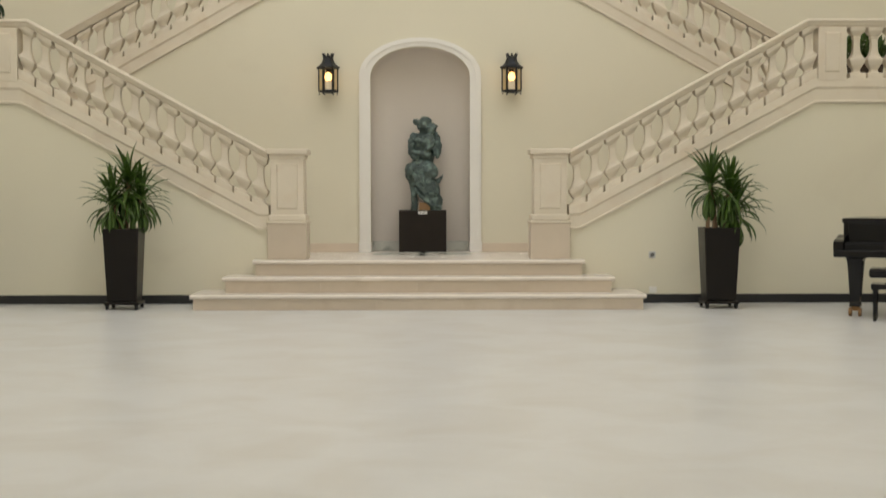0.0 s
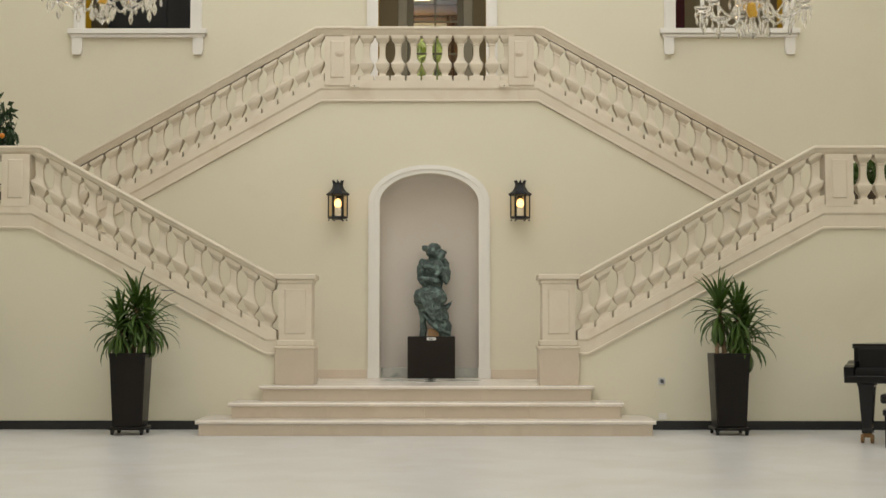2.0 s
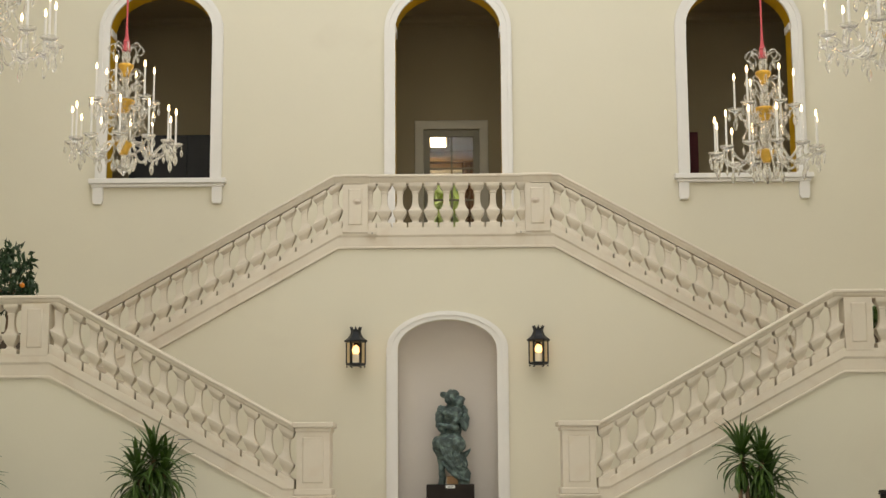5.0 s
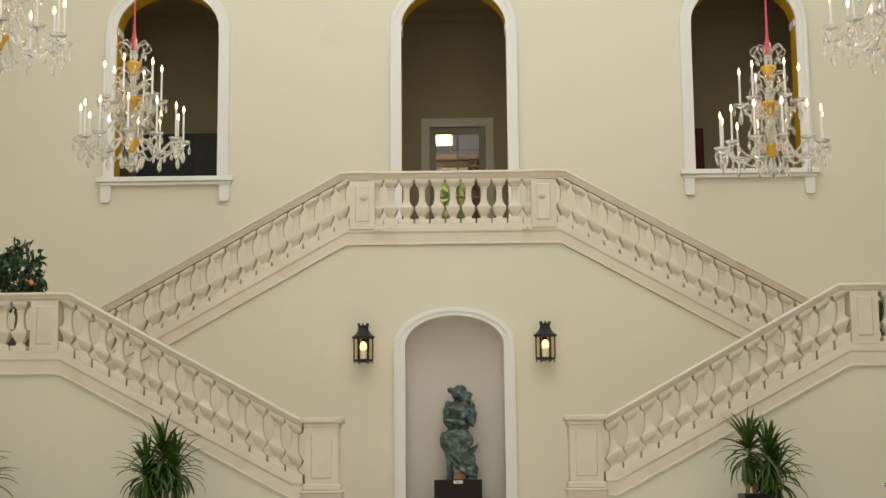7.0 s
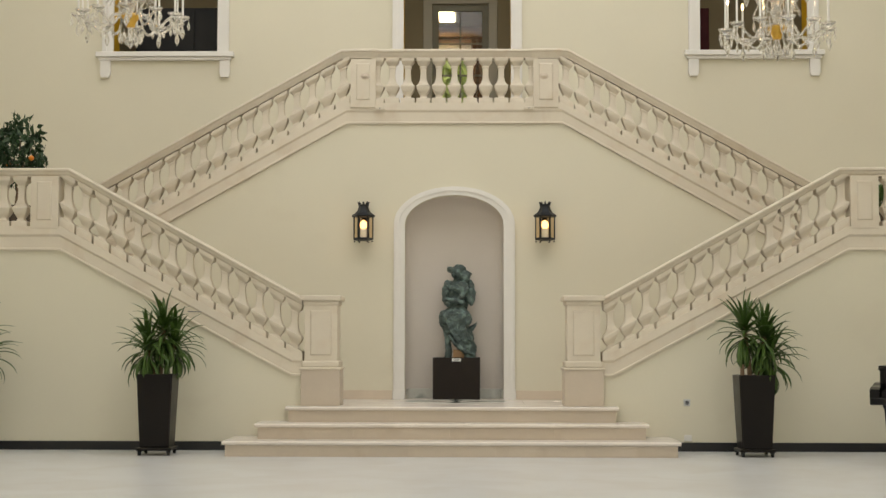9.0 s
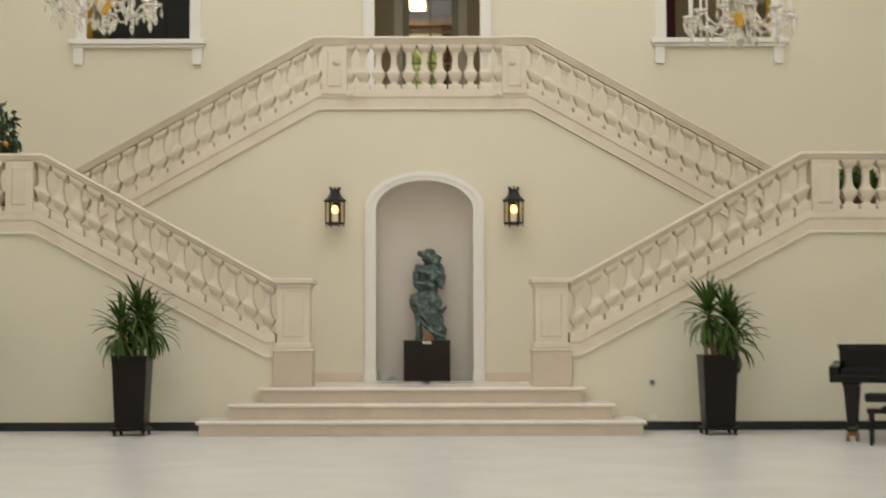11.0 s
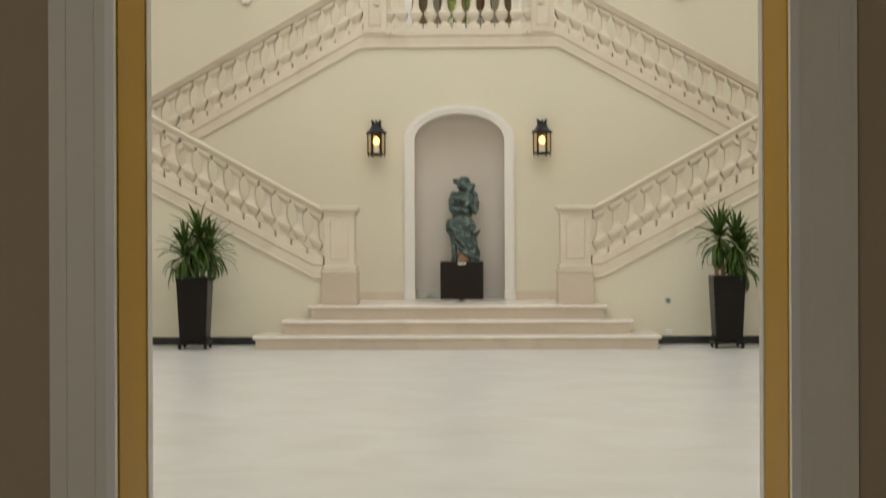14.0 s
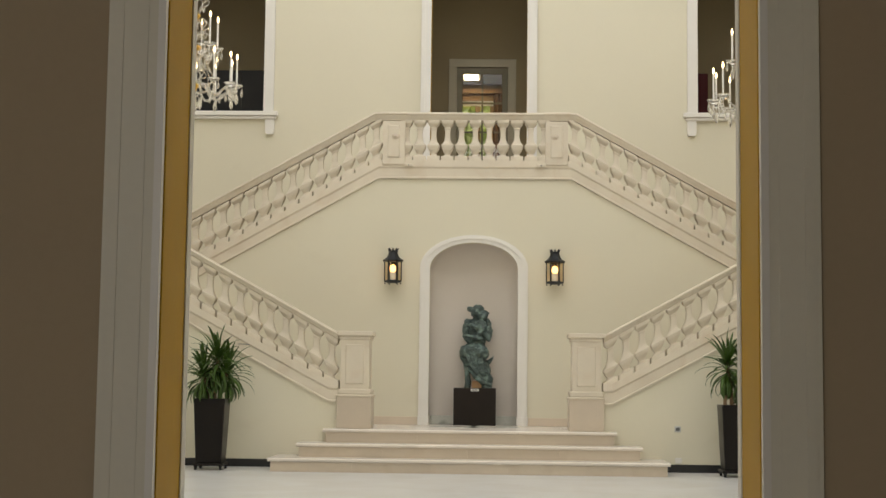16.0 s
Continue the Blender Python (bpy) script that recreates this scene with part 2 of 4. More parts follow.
def box(a, b, bevel=0.0, bm=None):
    bm = bm or bmesh.new()
    vs = bmesh.ops.create_cube(bm, size=1)["verts"]
    for v in vs:
        v.co = Vector([a[i] + (b[i] - a[i]) * (v.co[i] + 0.5) for i in range(3)])
    if bevel:
        edges = list({e for v in vs for e in v.link_edges})
        bmesh.ops.bevel(bm, geom=edges, offset=bevel, segments=2, affect='EDGES', profile=0.5)
    return bm


def lathe(profile, seg=16, bm=None, m=None):
    """Turns (radius, height) pairs round z."""
    bm = bm or bmesh.new()
    rings = []
    for r, z in profile:
        ring = []
        for k in range(seg):
            a = 2 * math.pi * k / seg
            co = Vector((r * math.cos(a), r * math.sin(a), z))
            ring.append(bm.verts.new(m @ co if m else co))
        rings.append(ring)
    for a, b in zip(rings, rings[1:]):
        for k in range(seg):
            bm.faces.new((a[k], a[(k + 1) % seg], b[(k + 1) % seg], b[k]))
    bm.faces.new(rings[0][::-1])
    bm.faces.new(rings[-1])
    return bm


def tube(points, radius, seg=8, bm=None):
    """A round bar along points; radius is a number or one per point."""
    bm = bm or bmesh.new()
    pts = [Vector(p) for p in points]
    rad = radius if isinstance(radius, (list, tuple)) else [radius] * len(pts)
    rings, side = [], None
    for i, p in enumerate(pts):
        d = (pts[min(i + 1, len(pts) - 1)] - pts[max(i - 1, 0)]).normalized()
        if side is None:
            side = d.orthogonal().normalized()
        side = (side - d * side.dot(d)).normalized()
        up = d.cross(side)
        rings.append([bm.verts.new(p + (side * math.cos(2 * math.pi * k / seg) + up * math.sin(2 * math.pi * k / seg)) * rad[i])
                      for k in range(seg)])
    for a, b in zip(rings, rings[1:]):
        for k in range(seg):
            bm.faces.new((a[k], a[(k + 1) % seg], b[(k + 1) % seg], b[k]))
    bm.faces.new(rings[0][::-1])
    bm.faces.new(rings[-1])
    return bm


def prism(poly, y0, y1, bm=None):
    """A polygon in x, z pushed from y0 to y1."""
    bm = bm or bmesh.new()
    a = [bm.verts.new((x, y0, z)) for x, z in poly]
    b = [bm.verts.new((x, y1, z)) for x, z in poly]
    bm.faces.new(a)
    bm.faces.new(b[::-1])
    for i in range(len(poly)):
        j = (i + 1) % len(poly)
        bm.faces.new((a[i], a[j], b[j], b[i]))
    return bm


def sweep(profile, path, bm=None):
    """A closed profile in y, z carried along path points x, z, always upright."""
    bm = bm or bmesh.new()
    rings = [[bm.verts.new((x, py, z + pz)) for py, pz in profile] for x, z in path]
    n = len(profile)
    for a, b in zip(rings, rings[1:]):
        for k in range(n):
            bm.faces.new((a[k], a[(k + 1) % n], b[(k + 1) % n], b[k]))
    bm.faces.new(rings[0][::-1])
    bm.faces.new(rings[-1])
    return bm


def arch_line(xc, hw, zb, zs, rise, n=20):
    """The outline of an arched opening, from its left foot over the crown to its right foot."""
    pts = [(xc - hw, zb)]
    for k in range(n + 1):
        a = math.pi * (1 - k / n)
        pts.append((xc + hw * math.cos(a), zs + rise * math.sin(a)))
    pts.append((xc + hw, zb))
    return pts


def push(bm, faces, y1):
    """Gives flat faces depth as far as y1."""
    r = bmesh.ops.extrude_face_region(bm, geom=faces)
    for v in r["geom"]:
        if isinstance(v, bmesh.types.BMVert):
            v.co.y = y1
    return bm


def arch_wall(x0, x1, z0, z1, y0, y1, openings):
    """A wall with arched openings (centre, half width, foot, spring, rise) that go through it."""
    bm = bmesh.new()

    def quad(p):
        bm.faces.new([bm.verts.new((x, y0, z)) for x, z in p])
    left = x0
    for xc, hw, zb, zs, rise in openings:
        quad([(left, z0), (xc - hw, z0), (xc - hw, z1), (left, z1)])
        if zb > z0:
            quad([(xc - hw, z0), (xc + hw, z0), (xc + hw, zb), (xc - hw, zb)])
        pts = arch_line(xc, hw, zb, zs, rise)[1:-1]
        for (ax, az), (bx, bz) in zip(pts, pts[1:]):
            quad([(ax, az), (bx, bz), (bx, z1), (ax, z1)])
        left = xc + hw
    quad([(left, z0), (x1, z0), (x1, z1), (left, z1)])
    bmesh.ops.remove_doubles(bm, verts=bm.verts[:], dist=1e-5)
    return push(bm, bm.faces[:], y1)


def arch_band(outer, inner, y0, y1):
    """A band between two outlines with as many points, pushed from y0 to y1."""
    bm = bmesh.new()
    o = [bm.verts.new((x, y0, z)) for x, z in outer]
    i = [bm.verts.new((x, y0, z)) for x, z in inner]
    fs = [bm.faces.new((o[k], o[k + 1], i[k + 1], i[k])) for k in range(len(outer) - 1)]
    return push(bm, fs, y1)


def structure(name, bm, mat, label, category, smooth=False):
    return tagged(part(name, bm, mat, None, "", smooth), label, category, "", "structure")


# ---- floor, walls, ceiling ----
PLAT, LAND, UPPER = 0.53, 2.62, 4.45
structure("floor", box((-9, -24, -0.2), (9, 0.2, 0)), M_FLOOR, "polished cream marble floor with soft cloudy mottling", "floor")

WINDOWS = [(-4.372, 0.798, 5.632, 7.94, 0.645), (0.014, 0.815, UPPER, 7.93, 0.64), (4.437, 0.812, 5.635, 7.93, 0.65)]
structure("wall_north", arch_wall(-9, 9, 0, 10.5, 4.1, 4.45, WINDOWS), M_WALL,
          "cream plaster back wall with three tall arched openings", "wall")
NICHE = (0.0, 0.66, PLAT, 2.86, 0.40)
SL = 0.557


def niche_wall():
    bm = bmesh.new()

    def top(x):
        return 4.223 if abs(x) <= 1.452 else 4.223 - (abs(x) - 1.452) * SL

    def quad(p):
        bm.faces.new([bm.verts.new((x, 2.0, z)) for x, z in p])
    xs = [-4.75, -3.6, -2.5, -1.452, -0.66]
    pts = arch_line(*NICHE)[1:-1]
    for a, b in zip(xs, xs[1:]):
        quad([(a, PLAT - 0.05), (b, PLAT - 0.05), (b, top(b)), (a, top(a))])
        quad([(-b, PLAT - 0.05), (-a, PLAT - 0.05), (-a, top(a)), (-b, top(b))])
    for (ax, az), (bx, bz) in zip(pts, pts[1:]):
        quad([(ax, az), (bx, bz), (bx, 4.223), (ax, 4.223)])
    bmesh.ops.remove_doubles(bm, verts=bm.verts[:], dist=1e-5)
    return push(bm, bm.faces[:], 2.14)


structure("wall_niche", niche_wall(), M_WALL, "cream plaster wall under the upper stair flights with arched niche", "wall")


def niche_shell():
    """The hollow of the niche: a shallow rounded back with a domed head, and its outer skin."""
    bm = bmesh.new()
    n = 24
    x0, hw, zb, zs, rise = NICHE
    skins = []
    for extra in (0.0, 0.05):
        rows = []
        levels = [(zb - 0.03, 1), (1.2, 1), (2.0, 1), (zs, 1)] + [(zs + (rise + extra) * math.sin(a * math.pi / 20), math.cos(a * math.pi / 20)) for a in range(1, 10)]
        for z, s in levels:
            rows.append([bm.verts.new(((hw + extra) * s * math.cos(math.pi * k / n), 2.142 + (0.34 * (0.35 + 0.65 * s) + extra) * max(0.0, math.sin(math.pi * k / n)) ** 0.5 * (1 if 0 < k < n else 0), z))
                         for k in range(n + 1)])
        for a, b in zip(rows, rows[1:]):
            for k in range(n):
                bm.faces.new((a[k], a[k + 1], b[k + 1], b[k]))
        bm.faces.new(rows[-1])
        skins.append(rows)
    a, b = skins
    for p, q in zip(a, a[1:]):
        i = a.index(p)
        bm.faces.new((p[0], q[0], b[i + 1][0], b[i][0]))
        bm.faces.new((p[n], q[n], b[i + 1][n], b[i][n]))
    bm.faces.new((a[-1][0], a[-1][n], b[-1][n], b[-1][0]))
    for k in range(n):
        bm.faces.new((a[0][k], a[0][k + 1], b[0][k + 1], b[0][k]))
    return bm


structure("niche_lining", niche_shell(), M_NICHE, "rounded greige plaster lining of the statue niche", "wall", True)


def niche_skirting():
    bm = bmesh.new()
    n = 24
    rings = []
    for k in range(1, n):
        c, q = math.cos(math.pi * k / n), math.sin(math.pi * k / n) ** 0.5
        rings.append([bm.verts.new((NICHE[1] * c * f, 2.142 + (0.34 * q - g), z)) for f, g, z in
                      ((0.999, 0.001, PLAT), (0.972, 0.018, PLAT), (0.972, 0.018, PLAT + 0.125), (0.999, 0.001, PLAT + 0.132))])
    for a, b in zip(rings, rings[1:]):
        for i in range(4):
            bm.faces.new((a[i], a[(i + 1) % 4], b[(i + 1) % 4], b[i]))
    bm.faces.new(rings[0])
    bm.faces.new(rings[-1][::-1])
    return bm


structure("skirting_niche", niche_skirting(), M_VEIN, "pale grey-green marble skirting round the niche", "baseboard")
NO = arch_line(0.0, 0.81, PLAT, 2.87, 0.505)
NI = arch_line(*NICHE)
structure("trim_niche", arch_band(NO, NI, 2.0, 1.955), M_WHITE, "white painted arched moulding round the niche", "trim")
for s in (-1, 1):
    a, b = sorted((s * 0.655, s * 0.82))
    structure("trim_niche_foot_%d" % (1 if s < 0 else 2), box((a, 1.945, PLAT), (b, 2.0, PLAT + 0.13), 0.004), M_WHITE, "white foot block of the niche moulding", "trim")
NO2 = arch_line(0.0, 0.79, PLAT, 2.87, 0.487)
NI2 = arch_line(0.0, 0.735, PLAT, 2.865, 0.45)
structure("trim_niche_bead", arch_band(NO2, NI2, 1.955, 1.94), M_WHITE, "raised white bead of the niche moulding", "trim")

for s, side in ((-1, "west"), (1, "east")):
    poly = [(s * 1.78, 0), (s * 9, 0), (s * 9, 2.45), (s * 4.72, 2.45), (s * 1.98, 0.955), (s * 1.78, 0.955)]
    structure("wall_stair_" + side, prism(poly, 0.0, 0.2), M_WALL, "cream plaster wall below the lower stair flight", "wall")
    structure("baseboard_" + side, prism([(s * 2.56, 0), (s * 9, 0), (s * 9, 0.105), (s * 2.56, 0.105)], -0.018, -0.001), M_BLACK,
              "narrow black baseboard along the cream wall", "baseboard")
    structure("wall_" + side, box((s * 9, -24, -0.2), (s * 9.3, 13, 10.5)), M_WALL, "plain cream plaster side wall of the hall", "wall")
    # landing floor and the skirting on the niche wall
    structure("landing_" + side, box((min(s * 4.72, s * 9), 0.02, LAND - 0.22), (max(s * 4.72, s * 9), 4.1, LAND)), M_TREAD,
              "marble floor of the half landing", "floor")
    a, b = sorted((s * 0.815, s * 1.9))
    structure("skirting_" + side, box((a, 1.975, PLAT), (b, 1.999, PLAT + 0.12), 0.004), M_BASE, "low beige marble skirting on the niche wall", "baseboard")
structure("landing_upper", box((-1.47, 2.02, UPPER - 0.22), (1.47, 4.098, UPPER)), M_TREAD, "marble floor of the upper balcony", "floor")
structure("floor_niche", box((-0.655, 2.001, PLAT - 0.05), (0.655, 2.6, PLAT - 0.001)), M_TREAD, "pale marble floor of the niche", "floor")
structure("threshold", box((-0.76, 4.099, UPPER - 0.1), (0.84, 4.46, UPPER)), M_BASE, "stone threshold of the balcony doorway", "floor")
structure("floor_corridor", box((-9, 4.2, UPPER - 0.25), (9, 13, UPPER - 0.004)), M_BASE, "stone floor of the upper corridor", "floor")


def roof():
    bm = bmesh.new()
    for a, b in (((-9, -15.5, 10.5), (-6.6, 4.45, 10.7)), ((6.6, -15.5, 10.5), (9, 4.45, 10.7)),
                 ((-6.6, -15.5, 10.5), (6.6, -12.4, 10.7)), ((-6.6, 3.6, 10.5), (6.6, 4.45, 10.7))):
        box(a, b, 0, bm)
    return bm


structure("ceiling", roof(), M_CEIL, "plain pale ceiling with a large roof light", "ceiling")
structure("ceiling_corridor", box((-9, 4.45, 8.93), (9, 6.6, 9.1)), M_CORRIDOR_SHADE, "corridor ceiling with the dimness put into its colour", "ceiling")

# the wall with the wide opening through which the hall is seen
GX, GH = 0.27, 0.841
GATE = (GX, GH + 0.015, 0.0, 2.75, 0.62)
structure("wall_south", arch_wall(-9, 9, 0, 4.3, -15.22, -15.53, [GATE]), M_WALL, "cream plaster wall with a tall arched opening", "wall")
structure("wall_south_upper", arch_wall(-9, 9, 4.3, 10.5, -15.22, -15.53, [(x, 1.6, 5.0, 8.3, 0.8) for x in (-5.0, 0.0, 5.0)]), M_WALL,
          "cream plaster upper wall with three tall windows", "wall")
# opaque white panels behind the south fill lamps, added to keep the sun out
for k, x in enumerate((-5.0, 0.0, 5.0)):
    structure("window_%d" % (k + 5), prism(arch_line(x, 1.6, 5.0, 8.3, 0.8), -15.50, -15.47), M_WHITE, "milky glass of a tall hall window", "window")
# unseen opaque panel above the roof lamp, blocks sun and sky
structure("roof_light", box((-6.6, -12.4, 10.6), (6.6, 3.6, 10.65)), M_WHITE, "opaque white panel closing the unseen roof light", "window")
structure("wall_entry", arch_wall(-9, 9, 0, 4.2, -15.532, -15.55, [GATE]), M_BROWN, "taupe painted wall of the dim entry room", "wall")
G0, G1 = arch_line(*GATE), arch_line(GX, GH, 0.0, 2.75, 0.605)
structure("lining_gate", arch_band(G0, G1, -15.235, -15.53), M_YELLOW, "ochre yellow painted lining of the arched opening", "trim")
structure("trim_gate_hall", arch_band(arch_line(GX, GH + 0.16, 0, 2.76, 0.76), arch_line(GX, GH - 0.004, 0, 2.75, 0.60), -15.234, -15.18), M_WHITE,
          "white moulding on the hall side of the opening", "trim")
for k, (a, b, d) in enumerate(((0.0, 0.022, 0.026), (0.022, 0.05, 0.022), (0.05, 0.12, 0.0245), (0.12, 0.148, 0.028), (0.148, 0.165, 0.021))):
    structure("architrave_%d" % (k + 1), arch_band(arch_line(GX, GH + b, 0, 2.75, 0.605 + b), arch_line(GX, GH + a, 0, 2.75, 0.605 + a), -15.551, -15.551 - d),
              M_WHITE if k == 0 else M_SHADE_TRIM, "stepped grey-white moulding round the opening", "trim")
# unseen back wall; its opening is added to hold the fill lamp
structure("wall_entry_back", arch_wall(-9, 9, -0.2, 4.4, -24, -24.2, [(-1.9, 1.0, 1.85, 3.45, 0.3)]), M_BROWN, "taupe back wall of the entry room", "wall")
structure("ceiling_entry", box((-9, -24, 4.2), (9, -15.55, 4.4)), M_BROWN, "taupe ceiling of the entry room", "ceiling")
for s, side in ((-1, "west"), (1, "east")):
    x = GX + s * 3.4
    structure("wall_entry_" + side, box((min(x, x + s * 0.2), -24, 0), (max(x, x + s * 0.2), -15.552, 4.2)), M_BROWN, "taupe side wall of the entry room", "wall")

# arched openings of the back wall: white trim, ochre lining, sill
for k, (xc, hw, zb, zs, rise) in enumerate(WINDOWS):
    w = thing("window_%d" % (k + 1) if k != 1 else "doorway_1", (0, 0, 0),
              "tall arched opening with white trim and ochre lining" if k != 1 else "tall arched doorway with white trim onto the balcony", "window" if k != 1 else "doorway", "", "structure")
    o, i = arch_line(xc, hw + 0.155, zb, zs, rise + 0.155), arch_line(xc, hw - 0.012, zb, zs, rise - 0.012)
    part("trim", arch_band(o, i, 4.098, 4.045), M_WHITE, w, "white painted arched moulding")
    part("trim_bead", arch_band(arch_line(xc, hw + 0.14, zb, zs, rise + 0.14), arch_line(xc, hw + 0.085, zb, zs, rise + 0.085), 4.045, 4.028), M_WHITE, w)
    part("lining", arch_band(arch_line(xc, hw - 0.001, zb, zs, rise - 0.001), arch_line(xc, hw - 0.012, zb, zs, rise - 0.012), 4.1, 4.44), M_YELLOW, w,
         "ochre yellow painted reveal")
    part("block", box((xc - hw + 0.011, 4.11, zs - 0.05), (xc - hw + 0.03, 4.43, zs + 0.06), 0.003), M_WHITE, w, "white impost block")
    part("block", box((xc + hw - 0.03, 4.11, zs - 0.05), (xc + hw - 0.011, 4.43, zs + 0.06), 0.003), M_WHITE, w, "white impost block")
    if k != 1:
        part("sill", box((xc - 1.035, 3.98, zb - 0.075), (xc + 1.035, 4.44, zb), 0.008), M_WHITE, w, "white painted sill")
        part("sill_moulding", box((xc - 1.0, 4.02, zb - 0.125), (xc + 1.0, 4.099, zb - 0.076), 0.01), M_WHITE, w)
        for s in (-1, 1):
            x = xc + s * 0.9
            part("bracket", prism([(x - 0.075, zb - 0.126), (x + 0.075, zb - 0.126), (x + 0.075, zb - 0.33), (x + 0.055, zb - 0.38), (x - 0.055, zb - 0.38), (x - 0.075, zb - 0.33)], 4.035, 4.099),
                 M_WHITE, w, "white sill bracket")

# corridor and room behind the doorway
structure("wall_corridor", arch_wall(-9, 9, UPPER - 0.2, 8.93, 6.6, 6.75, [(0.04, 0.55, UPPER, 6.97, 0.0005)]), M_CORRIDOR_SHADE, "dim plaster wall of the upper corridor", "wall")
structure("cornice_corridor", sweep([(6.599, 0), (6.5, 0), (6.52, -0.06), (6.57, -0.1), (6.57, -0.16), (6.599, -0.16)], [(-9, 8.925), (9, 8.925)]), M_CORRIDOR_SHADE,
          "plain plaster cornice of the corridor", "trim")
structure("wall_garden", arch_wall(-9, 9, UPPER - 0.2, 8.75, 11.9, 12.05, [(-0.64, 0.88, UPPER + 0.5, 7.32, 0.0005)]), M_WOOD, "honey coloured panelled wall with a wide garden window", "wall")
structure("ceiling_room", box((-9, 6.75, 7.75), (9, 12.05, 7.9)), M_CORRIDOR_SHADE, "dim tan ceiling of the room behind the door", "ceiling")

lightp = thing("ceiling_light", (-0.26, 10.75, 7.745), "lit warm ceiling light panel in the far room", "ceiling light")
part("frame", box((-0.2, -0.56, -0.03), (0.2, 0.56, 0.004), 0.004), M_WHITE, lightp)
part("diffuser", box((-0.17, -0.53, -0.036), (-0.01, 0.53, -0.031)), M_PANEL, lightp, "glowing warm diffuser")
part("diffuser", box((0.01, -0.53, -0.036), (0.17, 0.53, -0.031)), M_PANEL, lightp, "glowing warm diffuser")

# ---- the marble steps ----
STEPS = [(2.58, -1.0, 0.0, 0.172), (2.265, -0.65, 0.172, 0.35), (1.957, -0.30, 0.35, PLAT)]
for k, (hw, yf, z0, z1) in enumerate(STEPS):
    st = thing("marble_step", (0, 0, 0), ["broad bottom marble step with rounded nosing", "middle marble step with rounded nosing", "top marble step leading to the newel platform"][k],
               "step", "entrance steps")
    yb = 0.0 if k < 2 else 2.0
    n = (5, 4, 3)[k]
    cut = [-hw + 2 * hw * (i + (0 if i in (0, n) else random.uniform(-0.08, 0.08))) / n for i in range(n + 1)]
    for a, b in zip(cut, cut[1:]):
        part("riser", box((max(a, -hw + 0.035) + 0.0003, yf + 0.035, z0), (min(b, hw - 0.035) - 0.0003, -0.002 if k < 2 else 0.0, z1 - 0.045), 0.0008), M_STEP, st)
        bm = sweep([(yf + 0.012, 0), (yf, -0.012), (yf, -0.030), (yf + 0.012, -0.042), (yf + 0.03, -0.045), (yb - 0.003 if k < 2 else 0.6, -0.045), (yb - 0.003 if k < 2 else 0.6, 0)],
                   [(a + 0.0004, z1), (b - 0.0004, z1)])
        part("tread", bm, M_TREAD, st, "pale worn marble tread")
for i in range(4):
    for j in range(2):
        a = -1.78 + 3.56 * i / 4
        y0, y1 = (0.602, 1.30) if j == 0 else (1.302, 1.998)
        structure("platform_slab", box((a + 0.001, y0, PLAT - 0.06), (a + 0.89 - 0.001, y1, PLAT), 0.0015), M_TREAD, "pale polished marble platform slab", "floor")
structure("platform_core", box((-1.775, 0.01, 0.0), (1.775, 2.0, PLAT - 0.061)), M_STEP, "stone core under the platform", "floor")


# rosette of inlaid marble before the niche
inlay = structure("floor_inlay", lathe([(0.645, 0), (0.645, 0.002)], 40, None, pose(0.03, 1.34, PLAT)), M_VEIN, "round grey marble floor inlay with star petals", "floor")
for k in range(8):
    u = math.pi / 4 * k
    du, dv = Vector((math.cos(u), math.sin(u), 0)), Vector((-math.sin(u), math.cos(u), 0))
    bm = bmesh.new()
    low = [Vector((0.03, 1.34, PLAT + 0.0022)) + du * a + dv * b for a, b in ((0.05, 0), (0.26, 0.085), (0.6, 0), (0.26, -0.085))]
    base = bm.faces.new([bm.verts.new(p) for p in low])
    for g in bmesh.ops.extrude_face_region(bm, geom=[base])["geom"]:
        if isinstance(g, bmesh.types.BMVert):
            g.co.z += 0.002
    part("petal", bm, M_TREAD if k % 2 else M_INLAY, inlay)


# ---- stair flights ----
def flight(name, s, x0, x1, z0, z1, n, y0, y1, label):
    f = thing(name, (0, 0, 0), label, "stairs")
    going, rise = (x1 - x0) / n, (z1 - z0) / n
    for i in range(n):
        a, b = sorted((s * (x0 + going * i), s * (x0 + going * (i + 1))))
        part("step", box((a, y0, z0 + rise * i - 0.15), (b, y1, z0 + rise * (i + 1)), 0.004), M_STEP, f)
    return f


for s in (-1, 1):
    flight("stair_flight", s, 1.85, 4.70, PLAT, LAND, 12, 0.205, 1.995, "lower marble stair flight behind a stone balustrade")
    flight("stair_flight", s, 4.70, 1.47, LAND, UPPER, 11, 2.145, 4.095, "upper marble stair flight behind a stone balustrade")

# ---- balustrades ----
BAL = [(0.060, 0.066), (0.050, 0.078), (0.043, 0.092), (0.042, 0.104), (0.046, 0.118), (0.060, 0.142), (0.074, 0.168), (0.085, 0.194), (0.092, 0.218), (0.094, 0.234), (0.091, 0.242),
       (0.078, 0.252), (0.066, 0.268), (0.055, 0.292), (0.046, 0.322), (0.041, 0.355), (0.039, 0.395), (0.039, 0.440), (0.041, 0.478), (0.048, 0.481), (0.049, 0.497), (0.043, 0.502),
       (0.046, 0.514), (0.058, 0.530), (0.072, 0.545), (0.081, 0.560), (0.083, 0.568)]


